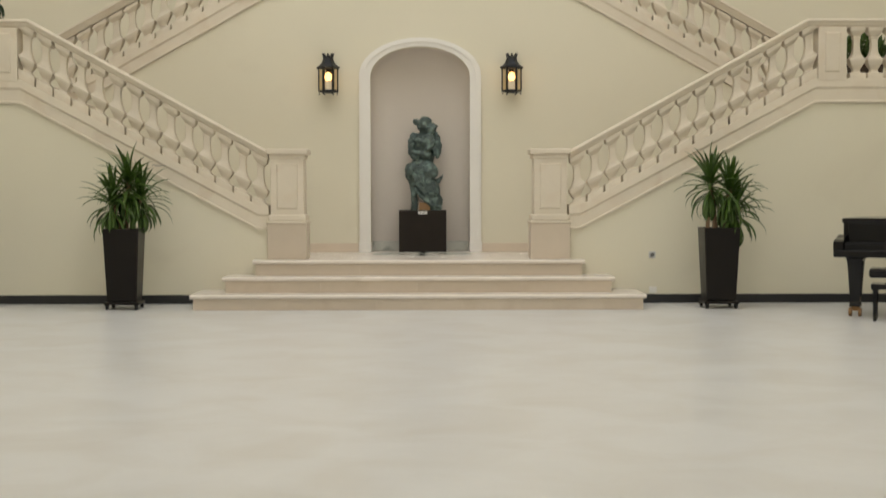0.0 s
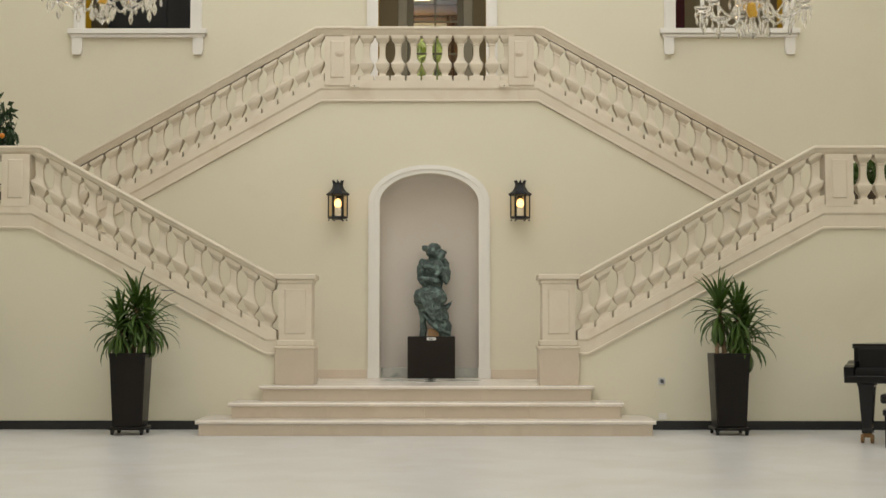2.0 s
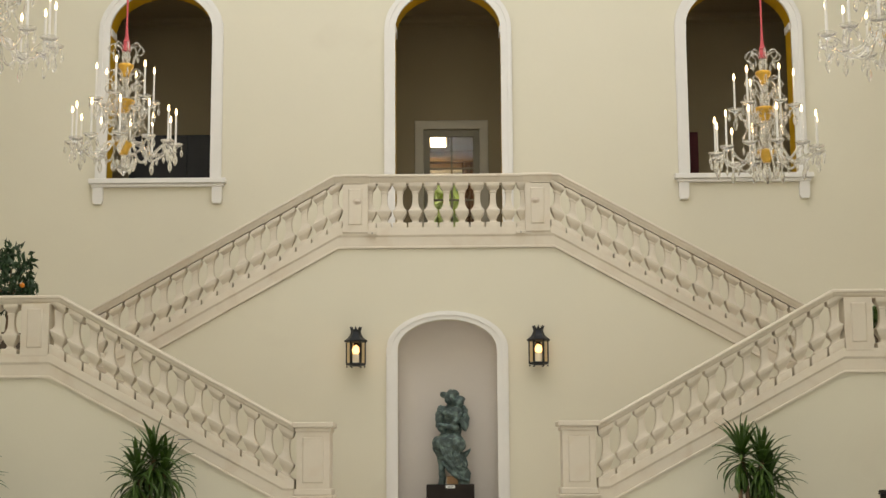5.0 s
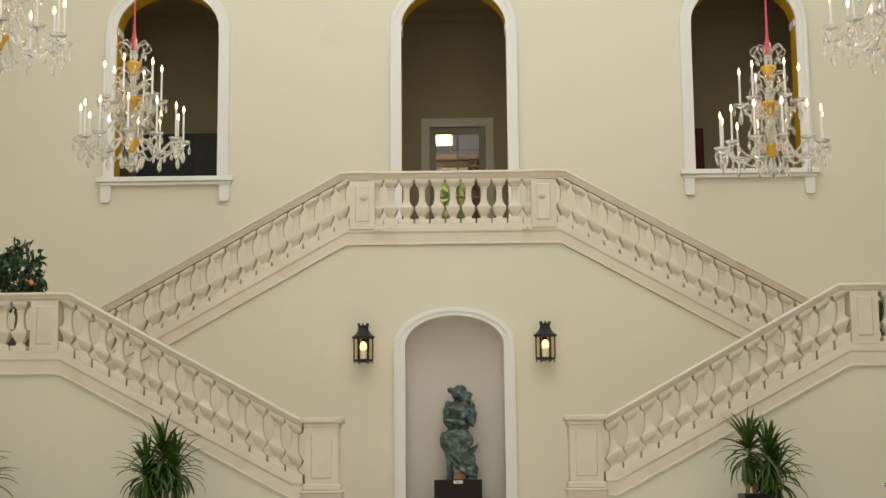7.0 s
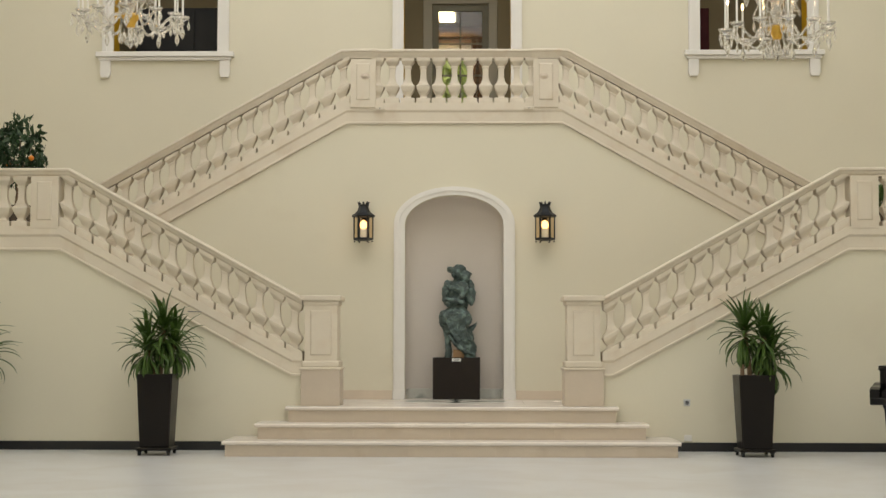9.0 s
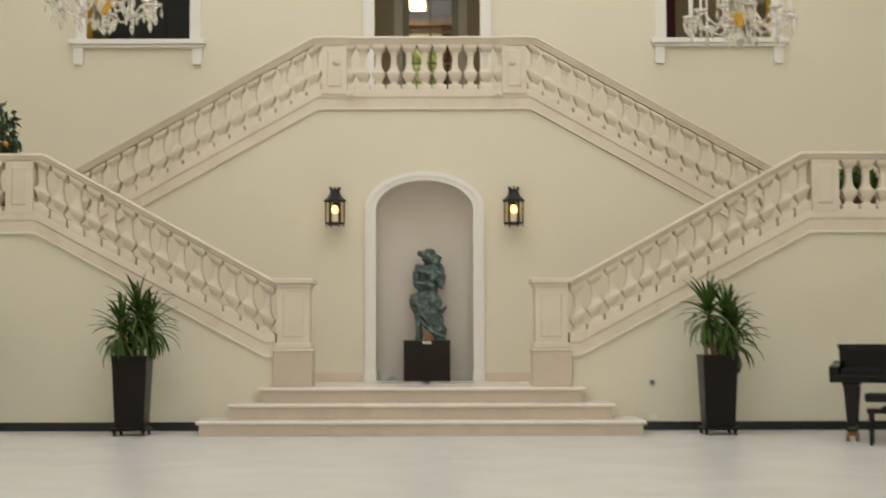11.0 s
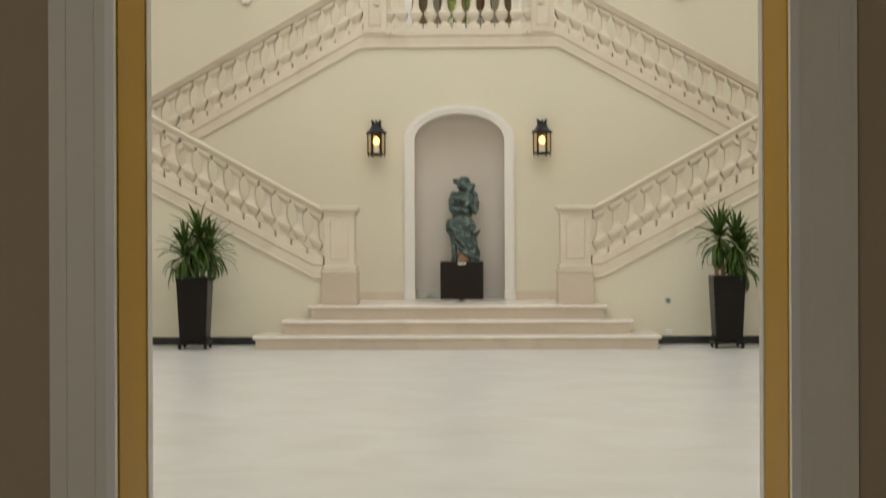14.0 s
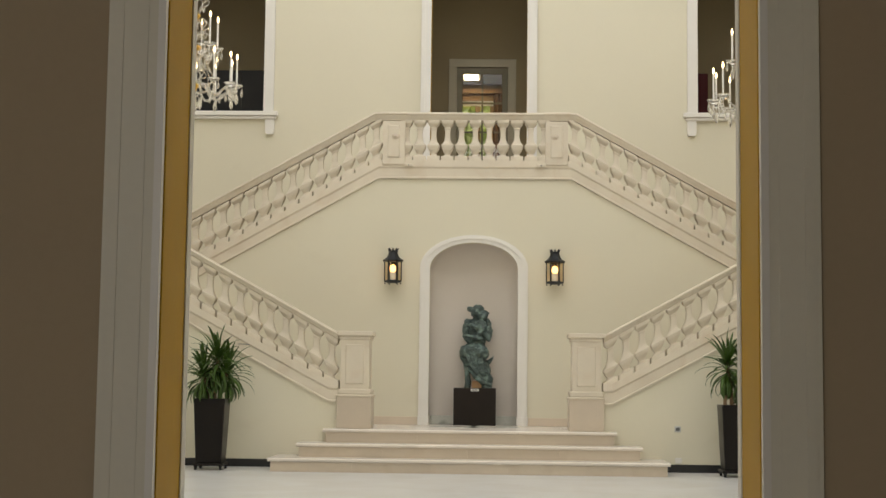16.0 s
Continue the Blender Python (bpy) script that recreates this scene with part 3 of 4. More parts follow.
def baluster_bm(slope, height):
    bm = bmesh.new()
    k = height / 0.61
    rings = []
    for r, z in BAL:
        c = r - 0.005
        rings.append([bm.verts.new((x, y, z * k)) for x, y in ((r, -c), (r, c), (c, r), (-c, r), (-r, c), (-r, -c), (-c, -r), (c, -r))])
    for a, b in zip(rings, rings[1:]):
        for i in range(8):
            bm.faces.new((a[i], a[(i + 1) % 8], b[(i + 1) % 8], b[i]))
    box((-0.094, -0.1, -0.06), (0.094, 0.1, 0.068 * k), 0.004, bm)
    box((-0.088, -0.09, 0.567 * k), (0.088, 0.09, 0.616 * k), 0.004, bm)
    for v in bm.verts:
        v.co.z += slope * v.co.x
    return bm


PIECES = {}


def baluster(parent, x, y, z, slope, height):
    key = (round(slope, 3), round(height, 3))
    if key not in PIECES:
        ob = part("baluster", baluster_bm(slope, height), M_STONE, parent, "", True)
        ob.matrix_basis = pose(x, y, z)
        PIECES[key] = ob
        return ob
    return again(PIECES[key], pose(x, y, z), parent, "baluster")


def rail_profile(y, h, w):
    """A moulded hand rail: flat top, rounded nosing, hollow and fillet below."""
    e = w / 2
    return [(y - e + 0.018, 0), (y - e, -0.016), (y - e, -0.034), (y - e + 0.02, -0.046), (y - e + 0.03, -0.07), (y - e + 0.055, -h + 0.01), (y - e + 0.055, -h),
            (y + e - 0.055, -h), (y + e - 0.055, -h + 0.01), (y + e - 0.03, -0.07), (y + e - 0.02, -0.046), (y + e, -0.034), (y + e, -0.016), (y + e - 0.018, 0)]


def base_profile(y, top, bottom, w):
    """The solid string under the balusters, with a plinth ledge and a fillet along its foot."""
    e = w / 2
    return [(y - e - 0.014, -top), (y - e - 0.018, -top - 0.100), (y - e - 0.010, -top - 0.115), (y - e, -top - 0.128), (y - e, -bottom + 0.03), (y - e - 0.012, -bottom + 0.022),
            (y - e - 0.012, -bottom), (y + e, -bottom), (y + e, -top)]


def post(parent, x0, x1, y0, y1, z0, z1, label):
    p = part("post", box((x0, y0, z0), (x1, y1, z1), 0.004), M_STONE, parent, label)
    w = 0.075
    part("panel", arch_free(x0 + w, x1 - w, z0 + 0.1, z1 - 0.06, y0), M_STONE, p)
    return p


def arch_free(x0, x1, z0, z1, y):
    """A raised field with a sloped margin on the front of a post."""
    bm = bmesh.new()
    a = [bm.verts.new((x, y - 0.0005, z)) for x, z in ((x0, z0), (x1, z0), (x1, z1), (x0, z1))]
    d = 0.014
    b = [bm.verts.new((x, y - 0.014, z)) for x, z in ((x0 + d, z0 + d), (x1 - d, z0 + d), (x1 - d, z1 - d), (x0 + d, z1 - d))]
    bm.faces.new(b)
    bm.faces.new(a[::-1])
    for i in range(4):
        j = (i + 1) % 4
        bm.faces.new((a[i], a[j], b[j], b[i]))
    return bm


RB, RW = 0.105, 0.27
UPR = 5.238
for s in (-1, 1):
    # lower flight with the landing's rail
    t = thing("stone_balustrade", (0, 0, 0), "beige limestone balustrade climbing the lower stair flight to the landing", "balustrade", "balustrades")
    yc = 0.085
    path = [(s * 1.80, 1.822), (s * 4.635, 3.385), (s * 8.99, 3.385)]
    part("handrail", sweep(rail_profile(yc, RB, RW), path), M_STONE, t, "moulded limestone handrail")
    base = [(s * 1.79, 1.886), (s * 1.92, 1.886), (s * 4.73, 3.385 + 0.004), (s * 8.99, 3.385 + 0.004)]
    part("string", sweep(base_profile(yc, 0.71, 1.0, 0.22), base), M_STONE, t, "solid limestone string under the balusters")
    slope = s * (3.385 - 1.822) / 2.835
    for i in range(14):
        x = 1.895 + 0.2125 * i
        if x < 4.70:
            baluster(t, s * x, yc, 1.822 + (x - 1.80) * abs(slope) - 0.713, slope, 0.605)
    for i in range(17):
        x = 5.235 + 0.2125 * i
        if x < 8.9:
            baluster(t, s * x, yc, 3.385 - 0.708, 0.0, 0.605)
    a, b = sorted((s * 4.755, s * 5.09))
    post(t, a, b, -0.045, 0.215, 3.385 - 0.735, 3.385 - RB + 0.002, "square limestone landing post with raised panel")
    # upper flight
    t = thing("stone_balustrade", (0, 0, 0), "beige limestone balustrade climbing the upper stair flight to the balcony", "balustrade", "balustrades")
    yc = 2.075
    path = [(s * 1.525, UPR), (s * 4.9, UPR - 3.375 * SL)]
    part("handrail", sweep(rail_profile(yc, 0.12, RW), path), M_STONE, t, "moulded limestone handrail")
    base = [(s * 1.453, UPR), (s * 4.9, UPR - 3.447 * SL)]
    part("string", sweep(base_profile(yc, 0.73, 1.012, 0.2), base), M_STONE, t, "solid limestone string under the balusters")
    for i in range(16):
        x = 1.505 + 0.2105 * i
        if x < 4.8:
            z = UPR - max(0, x - 1.48) * SL
            baluster(t, s * x, yc, z - 0.731, -s * SL, 0.610)
# balcony
t = thing("stone_balustrade", (0, 0, 0), "straight beige limestone balustrade of the upper balcony", "balustrade", "balustrades")
yc = 2.075
part("handrail", sweep(rail_profile(yc, 0.12, RW), [(-1.525, UPR), (1.525, UPR)]), M_STONE, t, "moulded limestone handrail")
for s in (-1, 1):
    part("handrail_break", sweep(rail_profile(yc, 0.123, RW + 0.036), [(s * 1.23 - 0.19, UPR + 0.004), (s * 1.23 + 0.19, UPR + 0.004)]), M_STONE, t)
part("string", sweep(base_profile(yc, 0.73, 1.012, 0.2), [(-1.453, UPR), (1.453, UPR)]), M_STONE, t, "solid limestone string under the balusters")
for i in range(9):
    baluster(t, (i - 4) * 0.2105, yc, UPR - 0.73, 0.0, 0.615)
for s in (-1, 1):
    baluster(t, s * 1.045, yc, UPR - 0.73, 0.0, 0.615)
    a, b = sorted((s * 1.06, s * 1.40))
    p = post(t, a, b, 1.935, 2.2, 4.44, 5.1, "square limestone balcony post")
    part("boss", lathe([(0.02, 0), (0.055, 0.005), (0.06, 0.02), (0.035, 0.032), (0.02, 0.05), (0.004, 0.055)], 10, None, pose(s * 1.20, 1.93, 4.86, 90, 0, 0) @ Matrix.Diagonal((1.1, 0.75, 0.55, 1))),
         M_STEP, p, "small weathered stone boss")
    fx = thing("cable_box", (s * 1.0, 1.935, 4.425), "small pale plastic cable box fixed to the balcony string", "cable box", "cable boxes")
    part("cover", box((-0.065, -0.03, -0.022), (0.065, 0.0, 0.022), 0.006), M_STONE, fx)
    part("screw", lathe([(0.008, 0), (0.008, 0.004)], 8, None, pose(0, -0.029, 0, 90, 0, 0)), M_IRON, fx)

# newels at the foot of the lower flights
for s in (-1, 1):
    t = thing("newel_pillar", (s * 1.568, 0.16, PLAT), "square beige limestone newel pillar with moulded cap and panel", "pillar", "newel pillars")
    part("base", box((-0.234, -0.234, 0), (0.234, 0.234, 0.43), 0.005), M_STEP, t, "plain tan limestone pillar base")
    part("base_moulding", box((-0.248, -0.248, 0.428), (0.248, 0.248, 0.458), 0.01), M_STONE, t)
    part("plinth", box((-0.226, -0.226, 0.457), (0.226, 0.226, 0.535), 0.016), M_STONE, t)
    b = part("shaft", box((-0.196, -0.196, 0.53), (0.196, 0.196, 1.225), 0.004), M_STONE, t)
    part("panel", arch_free(-0.128, 0.128, 0.60, 1.14, -0.196), M_STONE, b, "raised limestone panel")
    part("cap_moulding", box((-0.216, -0.216, 1.20), (0.216, 0.216, 1.255), 0.015), M_STONE, t)
    part("cap", box((-0.248, -0.248, 1.25), (0.248, 0.248, 1.316), 0.014), M_STONE, t, "moulded limestone cap")


# ---- wall lanterns ----
def lantern(x):
    t = thing("wall_lantern", pose(x, 1.80, 2.63) @ Matrix.Diagonal((0.97, 1.0, 1.0, 1)), "black iron wall lantern with crown top and lit amber bulb", "lantern", "wall lanterns")
    hexa = [(math.cos(math.pi / 3 * k) * 0.128, math.sin(math.pi / 3 * k) * 0.128) for k in range(6)]
    part("bottom", lathe([(0.06, -0.0), (0.13, 0.012), (0.14, 0.025), (0.13, 0.04), (0.02, 0.04)], 6), M_IRON, t)
    for hx, hy in hexa:
        part("bar", box((hx - 0.009, hy - 0.009, 0.035), (hx + 0.009, hy + 0.009, 0.335), 0.003), M_IRON, t)
        part("foot", lathe([(0.006, 0), (0.011, 0.004), (0.011, 0.016), (0.006, 0.02)], 8, None, pose(hx * 0.95, hy * 0.95, -0.018)), M_IRON, t)
    for k in range(6):
        a, b = Vector((*hexa[k], 0)) * 0.97, Vector((*hexa[(k + 1) % 6], 0)) * 0.97
        bm = bmesh.new()
        n = (a + b).normalized() * 0.002
        vs = [bm.verts.new(q + Vector((0, 0, z)) + o) for o in (n, -n) for q, z in ((a, 0.04), (b, 0.04), (b, 0.33), (a, 0.33))]
        for q in ((0, 1, 2, 3), (7, 6, 5, 4), (0, 1, 5, 4), (1, 2, 6, 5), (2, 3, 7, 6), (3, 0, 4, 7)):
            bm.faces.new([vs[i] for i in q])
        g = part("glass_pane", bm, M_LANTERN, t, "clear lantern glass")
        g.visible_shadow = False
    part("roof", lathe([(0.150, 0.318), (0.158, 0.326), (0.158, 0.340), (0.135, 0.355), (0.105, 0.378), (0.082, 0.41), (0.070, 0.445), (0.066, 0.465), (0.074, 0.47), (0.074, 0.482), (0.05, 0.486)], 6),
         M_IRON, t, "flared iron lantern roof")
    for k in range(8):
        a = math.pi / 4 * k
        part("crown_spike", tube([(0.06 * math.cos(a), 0.06 * math.sin(a), 0.482), (0.068 * math.cos(a), 0.068 * math.sin(a), 0.50), (0.08 * math.cos(a), 0.08 * math.sin(a), 0.52)], [0.014, 0.011, 0.005], 6), M_IRON, t)
    part("candle", lathe([(0.045, 0.04), (0.045, 0.155), (0.03, 0.165)], 12), M_CANDLE, t, "pale candle tube")
    part("bulb", lathe([(0.02, 0.16), (0.042, 0.175), (0.05, 0.20), (0.048, 0.23), (0.034, 0.26), (0.012, 0.276), (0.002, 0.28)], 12), M_LAMP, t, "glowing warm bulb", True)
    part("bracket", box((-0.035, 0.1, 0.1), (0.035, 0.2, 0.32), 0.006), M_IRON, t)


lantern(-1.205)
lantern(1.205)


# ---- statue on its plinth ----
pl = thing("statue_plinth", (0.03, 2.175, PLAT), "dark brown square plinth carrying the bronze statue", "plinth")
part("block", box((-0.315, -0.225, 0), (0.315, 0.225, 0.555), 0.006), M_PLINTH, pl)
part("spacer", box((-0.045, -0.1, 0.555), (0.1, 0.1, 0.66), 0.004), M_WOOD, pl, "small wooden support block")
tg = part("label_plate", box((-0.06, -0.231, 0.505), (0.06, -0.225, 0.545), 0.001), M_PAPER, pl, "small white label card")
for k, w in enumerate((0.08, 0.06)):
    part("text_bar", box((-w / 2, -0.2325, 0.529 - 0.014 * k), (w / 2, -0.2312, 0.534 - 0.014 * k)), M_INK, tg)


def statue():
    bm = bmesh.new()

    def blob(x, y, z, rx, ry, rz, tilt=0, turn=0):
        m = pose(x, y, z, 0, tilt, turn) @ Matrix.Diagonal((rx, ry, rz, 1))
        bmesh.ops.create_icosphere(bm, subdivisions=3, radius=1, matrix=m)
    # draped legs and seat
    blob(-0.02, 0.0, 0.57, 0.175, 0.17, 0.13)
    blob(-0.17, -0.08, 0.545, 0.085, 0.12, 0.10, 20)
    blob(0.07, -0.09, 0.52, 0.115, 0.13, 0.12, -10)
    blob(-0.02, -0.02, 0.40, 0.165, 0.14, 0.17, -18)
    blob(0.06, -0.05, 0.27, 0.15, 0.12, 0.17, -26)
    blob(0.13, -0.04, 0.13, 0.12, 0.10, 0.12, -34)
    tube([(-0.17, -0.03, 0.45), (-0.145, -0.03, 0.3), (-0.125, -0.03, 0.12), (-0.14, -0.03, -0.01)], [0.05, 0.045, 0.04, 0.05], 10, bm)
    tube([(0.14, -0.03, 0.16), (0.16, -0.03, 0.06), (0.15, -0.04, -0.01)], [0.07, 0.075, 0.09], 10, bm)
    tube([(0.14, 0.0, 0.36), (0.20, 0.0, 0.41), (0.262, 0.0, 0.485)], [0.05, 0.03, 0.006], 8, bm)
    tube([(-0.15, 0.0, 0.36), (-0.20, 0.0, 0.42), (-0.262, 0.0, 0.49)], [0.05, 0.03, 0.006], 8, bm)
    # torso, shoulders, arms
    blob(0.0, 0.03, 0.70, 0.125, 0.11, 0.14)
    blob(0.0, 0.03, 0.86, 0.135, 0.10, 0.19)
    blob(0.0, 0.03, 0.97, 0.155, 0.09, 0.085)
    blob(-0.135, 0.0, 0.88, 0.048, 0.07, 0.17, 5)
    blob(-0.12, -0.06, 0.735, 0.042, 0.06, 0.075, -25)
    blob(-0.03, -0.12, 0.76, 0.12, 0.035, 0.038, 12)
    blob(0.15, 0.0, 0.88, 0.046, 0.07, 0.17, -4)
    blob(0.12, -0.07, 0.80, 0.04, 0.05, 0.12, -28)
    blob(0.06, -0.125, 0.85, 0.036, 0.035, 0.11, 32)
    blob(-0.05, -0.115, 0.93, 0.10, 0.034, 0.032, 22)
    blob(0.045, -0.10, 0.93, 0.065, 0.05, 0.10, 12)
    # the two heads, leaning together
    blob(0.0, 0.01, 1.06, 0.05, 0.05, 0.07)
    blob(-0.005, -0.01, 1.145, 0.075, 0.09, 0.095, -14)
    blob(0.012, 0.02, 1.185, 0.078, 0.09, 0.07, -8)
    blob(-0.085, 0.03, 1.185, 0.05, 0.055, 0.04, 30)
    blob(-0.06, -0.085, 1.10, 0.018, 0.02, 0.03)
    blob(0.085, -0.055, 1.085, 0.062, 0.065, 0.07, 12)
    blob(0.10, -0.03, 1.13, 0.06, 0.06, 0.035, 20)
    # folds of cloth sweeping from the hips to the hem
    for k in range(7):
        a = k / 6
        tube([(-0.19 + 0.22 * a, -0.15 - 0.02 * math.sin(3 * a), 0.56 + 0.05 * a), (-0.12 + 0.20 * a, -0.165, 0.40 + 0.02 * a + 0.015 * math.sin(5 * k)),
              (-0.02 + 0.15 * a, -0.165, 0.26 + 0.03 * math.sin(4 * k)), (0.09 + 0.10 * a, -0.135, 0.10 + 0.12 * a)], [0.02, 0.026, 0.024, 0.014], 8, bm)
    tube([(-0.12, -0.13, 0.30), (-0.04, -0.16, 0.19), (0.08, -0.15, 0.09), (0.22, -0.10, 0.045)], [0.015, 0.028, 0.032, 0.02], 8, bm)
    for v in bm.verts:
        v.co.x *= 1 + 0.18 * min(1.0, max(0.0, (v.co.z - 0.62) / 0.15))
    return bm


so = part("bronze_statue", statue(), M_BRONZE, None, "", True)
so.matrix_basis = pose(0.05, 2.17, PLAT + 0.553)
rm = so.modifiers.new("skin", 'REMESH')
rm.mode, rm.voxel_size, rm.use_smooth_shade = 'VOXEL', 0.007, True
tex = bpy.data.textures.new("hammered", 'CLOUDS')
tex.noise_scale, tex.noise_depth = 0.05, 4
dm = so.modifiers.new("modelling", 'DISPLACE')
dm.texture, dm.strength, dm.mid_level = tex, 0.038, 0.5
tagged(so, "green patinated bronze figure group on a dark plinth", "statue")


# ---- chandeliers ----
def pendant_bm(size):
    return lathe([(0.002, 0), (0.006, -0.004), (0.004, -0.012), (0.003, -0.02), (0.013, -0.045), (0.016, -0.06), (0.012, -0.078), (0.002, -0.095)], 6, None, Matrix.Scale(size, 4))


def chandelier(x, y, z, turn, lower=12, upper=6):
    t = thing("crystal_chandelier", pose(x, y, z, 0, 0, turn), "glass candle chandelier with gilded bulbs, lit candles and crystal drops", "chandelier", "chandeliers")
    part("cord", lathe([(0.012, 0.3), (0.014, 3.95)], 8), M_PINK, t, "pink fabric hanging cord")
    part("cord_sleeve", lathe([(0.05, -0.02), (0.046, 0.04), (0.036, 0.07), (0.042, 0.09), (0.028, 0.12), (0.019, 0.18), (0.016, 0.26), (0.013, 0.32)], 12), M_PINK, t, "pink fabric sleeve", True)
    part("stem", lathe([(0.02, -1.33), (0.035, -1.27), (0.03, -1.1), (0.05, -1.0), (0.075, -0.9), (0.04, -0.82), (0.03, -0.74), (0.04, -0.60), (0.065, -0.5), (0.035, -0.4), (0.025, -0.3), (0.04, -0.16), (0.06, -0.08), (0.03, -0.01)], 12),
         M_CRYSTAL, t, "turned clear glass stem", True)
    for zz, r in ((-0.205, 0.098), (-0.61, 0.125), (-1.08, 0.118)):
        part("gilded_bulb", lathe([(0.03, zz - 0.105), (r * 0.42, zz - 0.10), (r * 0.5, zz - 0.07), (r * 0.66, zz - 0.03), (r * 0.93, zz), (r, zz + 0.012), (r, zz + 0.03), (r * 0.9, zz + 0.038), (r * 0.7, zz + 0.03), (0.03, zz + 0.045)], 14), M_GOLD, t, "gilded amber glass bulb", True)
    part("bottom_ball", lathe([(0.004, -1.42), (0.082, -1.335), (0.004, -1.25)], 4), M_CRYSTAL, t, "large faceted crystal drop")
    for n, r, zd, z0, off in ((lower, 0.63, -1.08, -1.06, 0), (upper, 0.36, -0.58, -0.66, 17)):
        pts = []
        for k in range(13):
            u = k / 12
            pts.append((0.06 + (r - 0.06) * (u ** 0.9), 0, z0 + 0.06 * math.sin(u * math.pi) - 0.20 * math.sin(u * math.pi * 0.98) ** 2 * (0.6 if r < 0.5 else 1) * (1 if u > 0.25 else 0.5) + (zd - 0.03 - z0) * u ** 3))
        arm = None
        for i in range(n):
            a = 360 / n * i + off + random.uniform(-3, 3)
            m = pose(0, 0, random.uniform(-0.015, 0.015), 0, 0, a)
            if arm is None:
                arm = part("arm", tube(pts, 0.0145, 8), M_CRYSTAL, t, "curved twisted glass arm", True)
                arm.matrix_basis = m
                at = Matrix.Translation((r, 0, zd))
                dish = part("drip_dish", lathe([(0.012, -0.055), (0.018, -0.04), (0.035, -0.02), (0.07, -0.008), (0.092, 0.014), (0.088, 0.017), (0.06, 0.0), (0.014, -0.005)], 14, None, at), M_CRYSTAL, arm, "scalloped glass drip dish", True)
                candle = part("candle", lathe([(0.013, -0.004), (0.0125, 0.335), (0.008, 0.34)], 8, None, at), M_CANDLE, arm, "white candle tube")
                bulb = part("bulb", lathe([(0.007, 0.34), (0.013, 0.355), (0.0155, 0.37), (0.010, 0.395), (0.002, 0.417)], 8, None, at), M_FLAME, arm, "glowing flame shaped bulb", True)
                drops = []
                for q in range(3):
                    b = 2 * math.pi * q / 3 + 0.4
                    pb = pendant_bm(1.25)
                    bmesh.ops.transform(pb, matrix=Matrix.Translation((r + 0.08 * math.cos(b), 0.08 * math.sin(b), zd - 0.01)), verts=pb.verts[:])
                    drops.append(part("crystal_drop", pb, M_CRYSTAL, arm, "faceted crystal drop"))
                pb = pendant_bm(1.9)
                bmesh.ops.transform(pb, matrix=Matrix.Translation((r, 0, zd - 0.05)), verts=pb.verts[:])
                drops.append(part("crystal_drop", pb, M_CRYSTAL, arm, "faceted crystal drop"))
                first = arm
            else:
                o = again(first, m, t, "arm")
                for src in (dish, candle, bulb, *drops):
                    again(src, Matrix.Identity(4), o)
    # curled ornaments round the crown and the middle, hung with drops
    for n, r, z0, h in ((8, 0.22, -0.10, 0.13), (8, 0.24, -0.40, 0.13), (8, 0.26, -0.56, 0.14), (10, 0.28, -0.86, 0.16), (8, 0.20, -1.02, 0.13)):
        first = None
        for i in range(n):
            m = pose(0, 0, 0, 0, 0, 360 / n * i + 12)
            if first is None:
                pts = []
                for k in range(17):
                    u = k / 16
                    ang = math.pi * (1.0 - 1.65 * u)
                    rr = 0.075 - 0.035 * u
                    pts.append((r * 0.2 + r * 0.55 * min(1, u * 1.6) + (rr * math.cos(ang) if u > 0.2 else -0.02), 0, z0 + h * min(1, u * 2.4) + rr * math.sin(ang) - 0.04 * u))
                first = part("curl", tube(pts, 0.0075, 6), M_CRYSTAL, t, "curled glass ornament", True)
                first.matrix_basis = m
                pb = pendant_bm(1.0)
                bmesh.ops.transform(pb, matrix=Matrix.Translation(Vector(pts[-1])), verts=pb.verts[:])
                dr = part("crystal_drop", pb, M_CRYSTAL, first, "faceted crystal drop")
            else:
                o = again(first, m, t, "curl")
                again(dr, Matrix.Identity(4), o)
    # strings of beads from crown to arms
    first = None
    for i in range(12):
        m = pose(0, 0, 0, 0, 0, 30 * i + 6)
        if first is None:
            bm = bmesh.new()
            for k in range(15):
                u = k / 14
                p = (0.13 + 0.16 * u, 0, -0.30 - 0.62 * u - 0.12 * math.sin(u * math.pi))
                bmesh.ops.create_icosphere(bm, subdivisions=1, radius=0.011, matrix=Matrix.Translation(p))
            first = tagged(part("bead_string", bm, M_CRYSTAL, t, "string of crystal beads", True), kind="stuff")
            first.matrix_basis = m
        else:
            again(first, m, t, "bead_string")
    for i in range(12):
        a = 2 * math.pi * i / 12
        pb = pendant_bm(1.5)
        bmesh.ops.transform(pb, matrix=Matrix.Translation((0.13 * math.cos(a), 0.13 * math.sin(a), -1.22)), verts=pb.verts[:])
        part("crystal_drop", pb, M_CRYSTAL, t, "faceted crystal drop")
    return t


for cx, cy, cz, turn in ((-3.885, -0.15, 6.39, 8), (3.885, -0.15, 6.22, 30), (-4.31, -3.9, 6.57, 20), (4.26, -4.1, 6.47, 3)):
    chandelier(cx, cy, cz, turn).scale = (0.98, 0.98, 1.11)


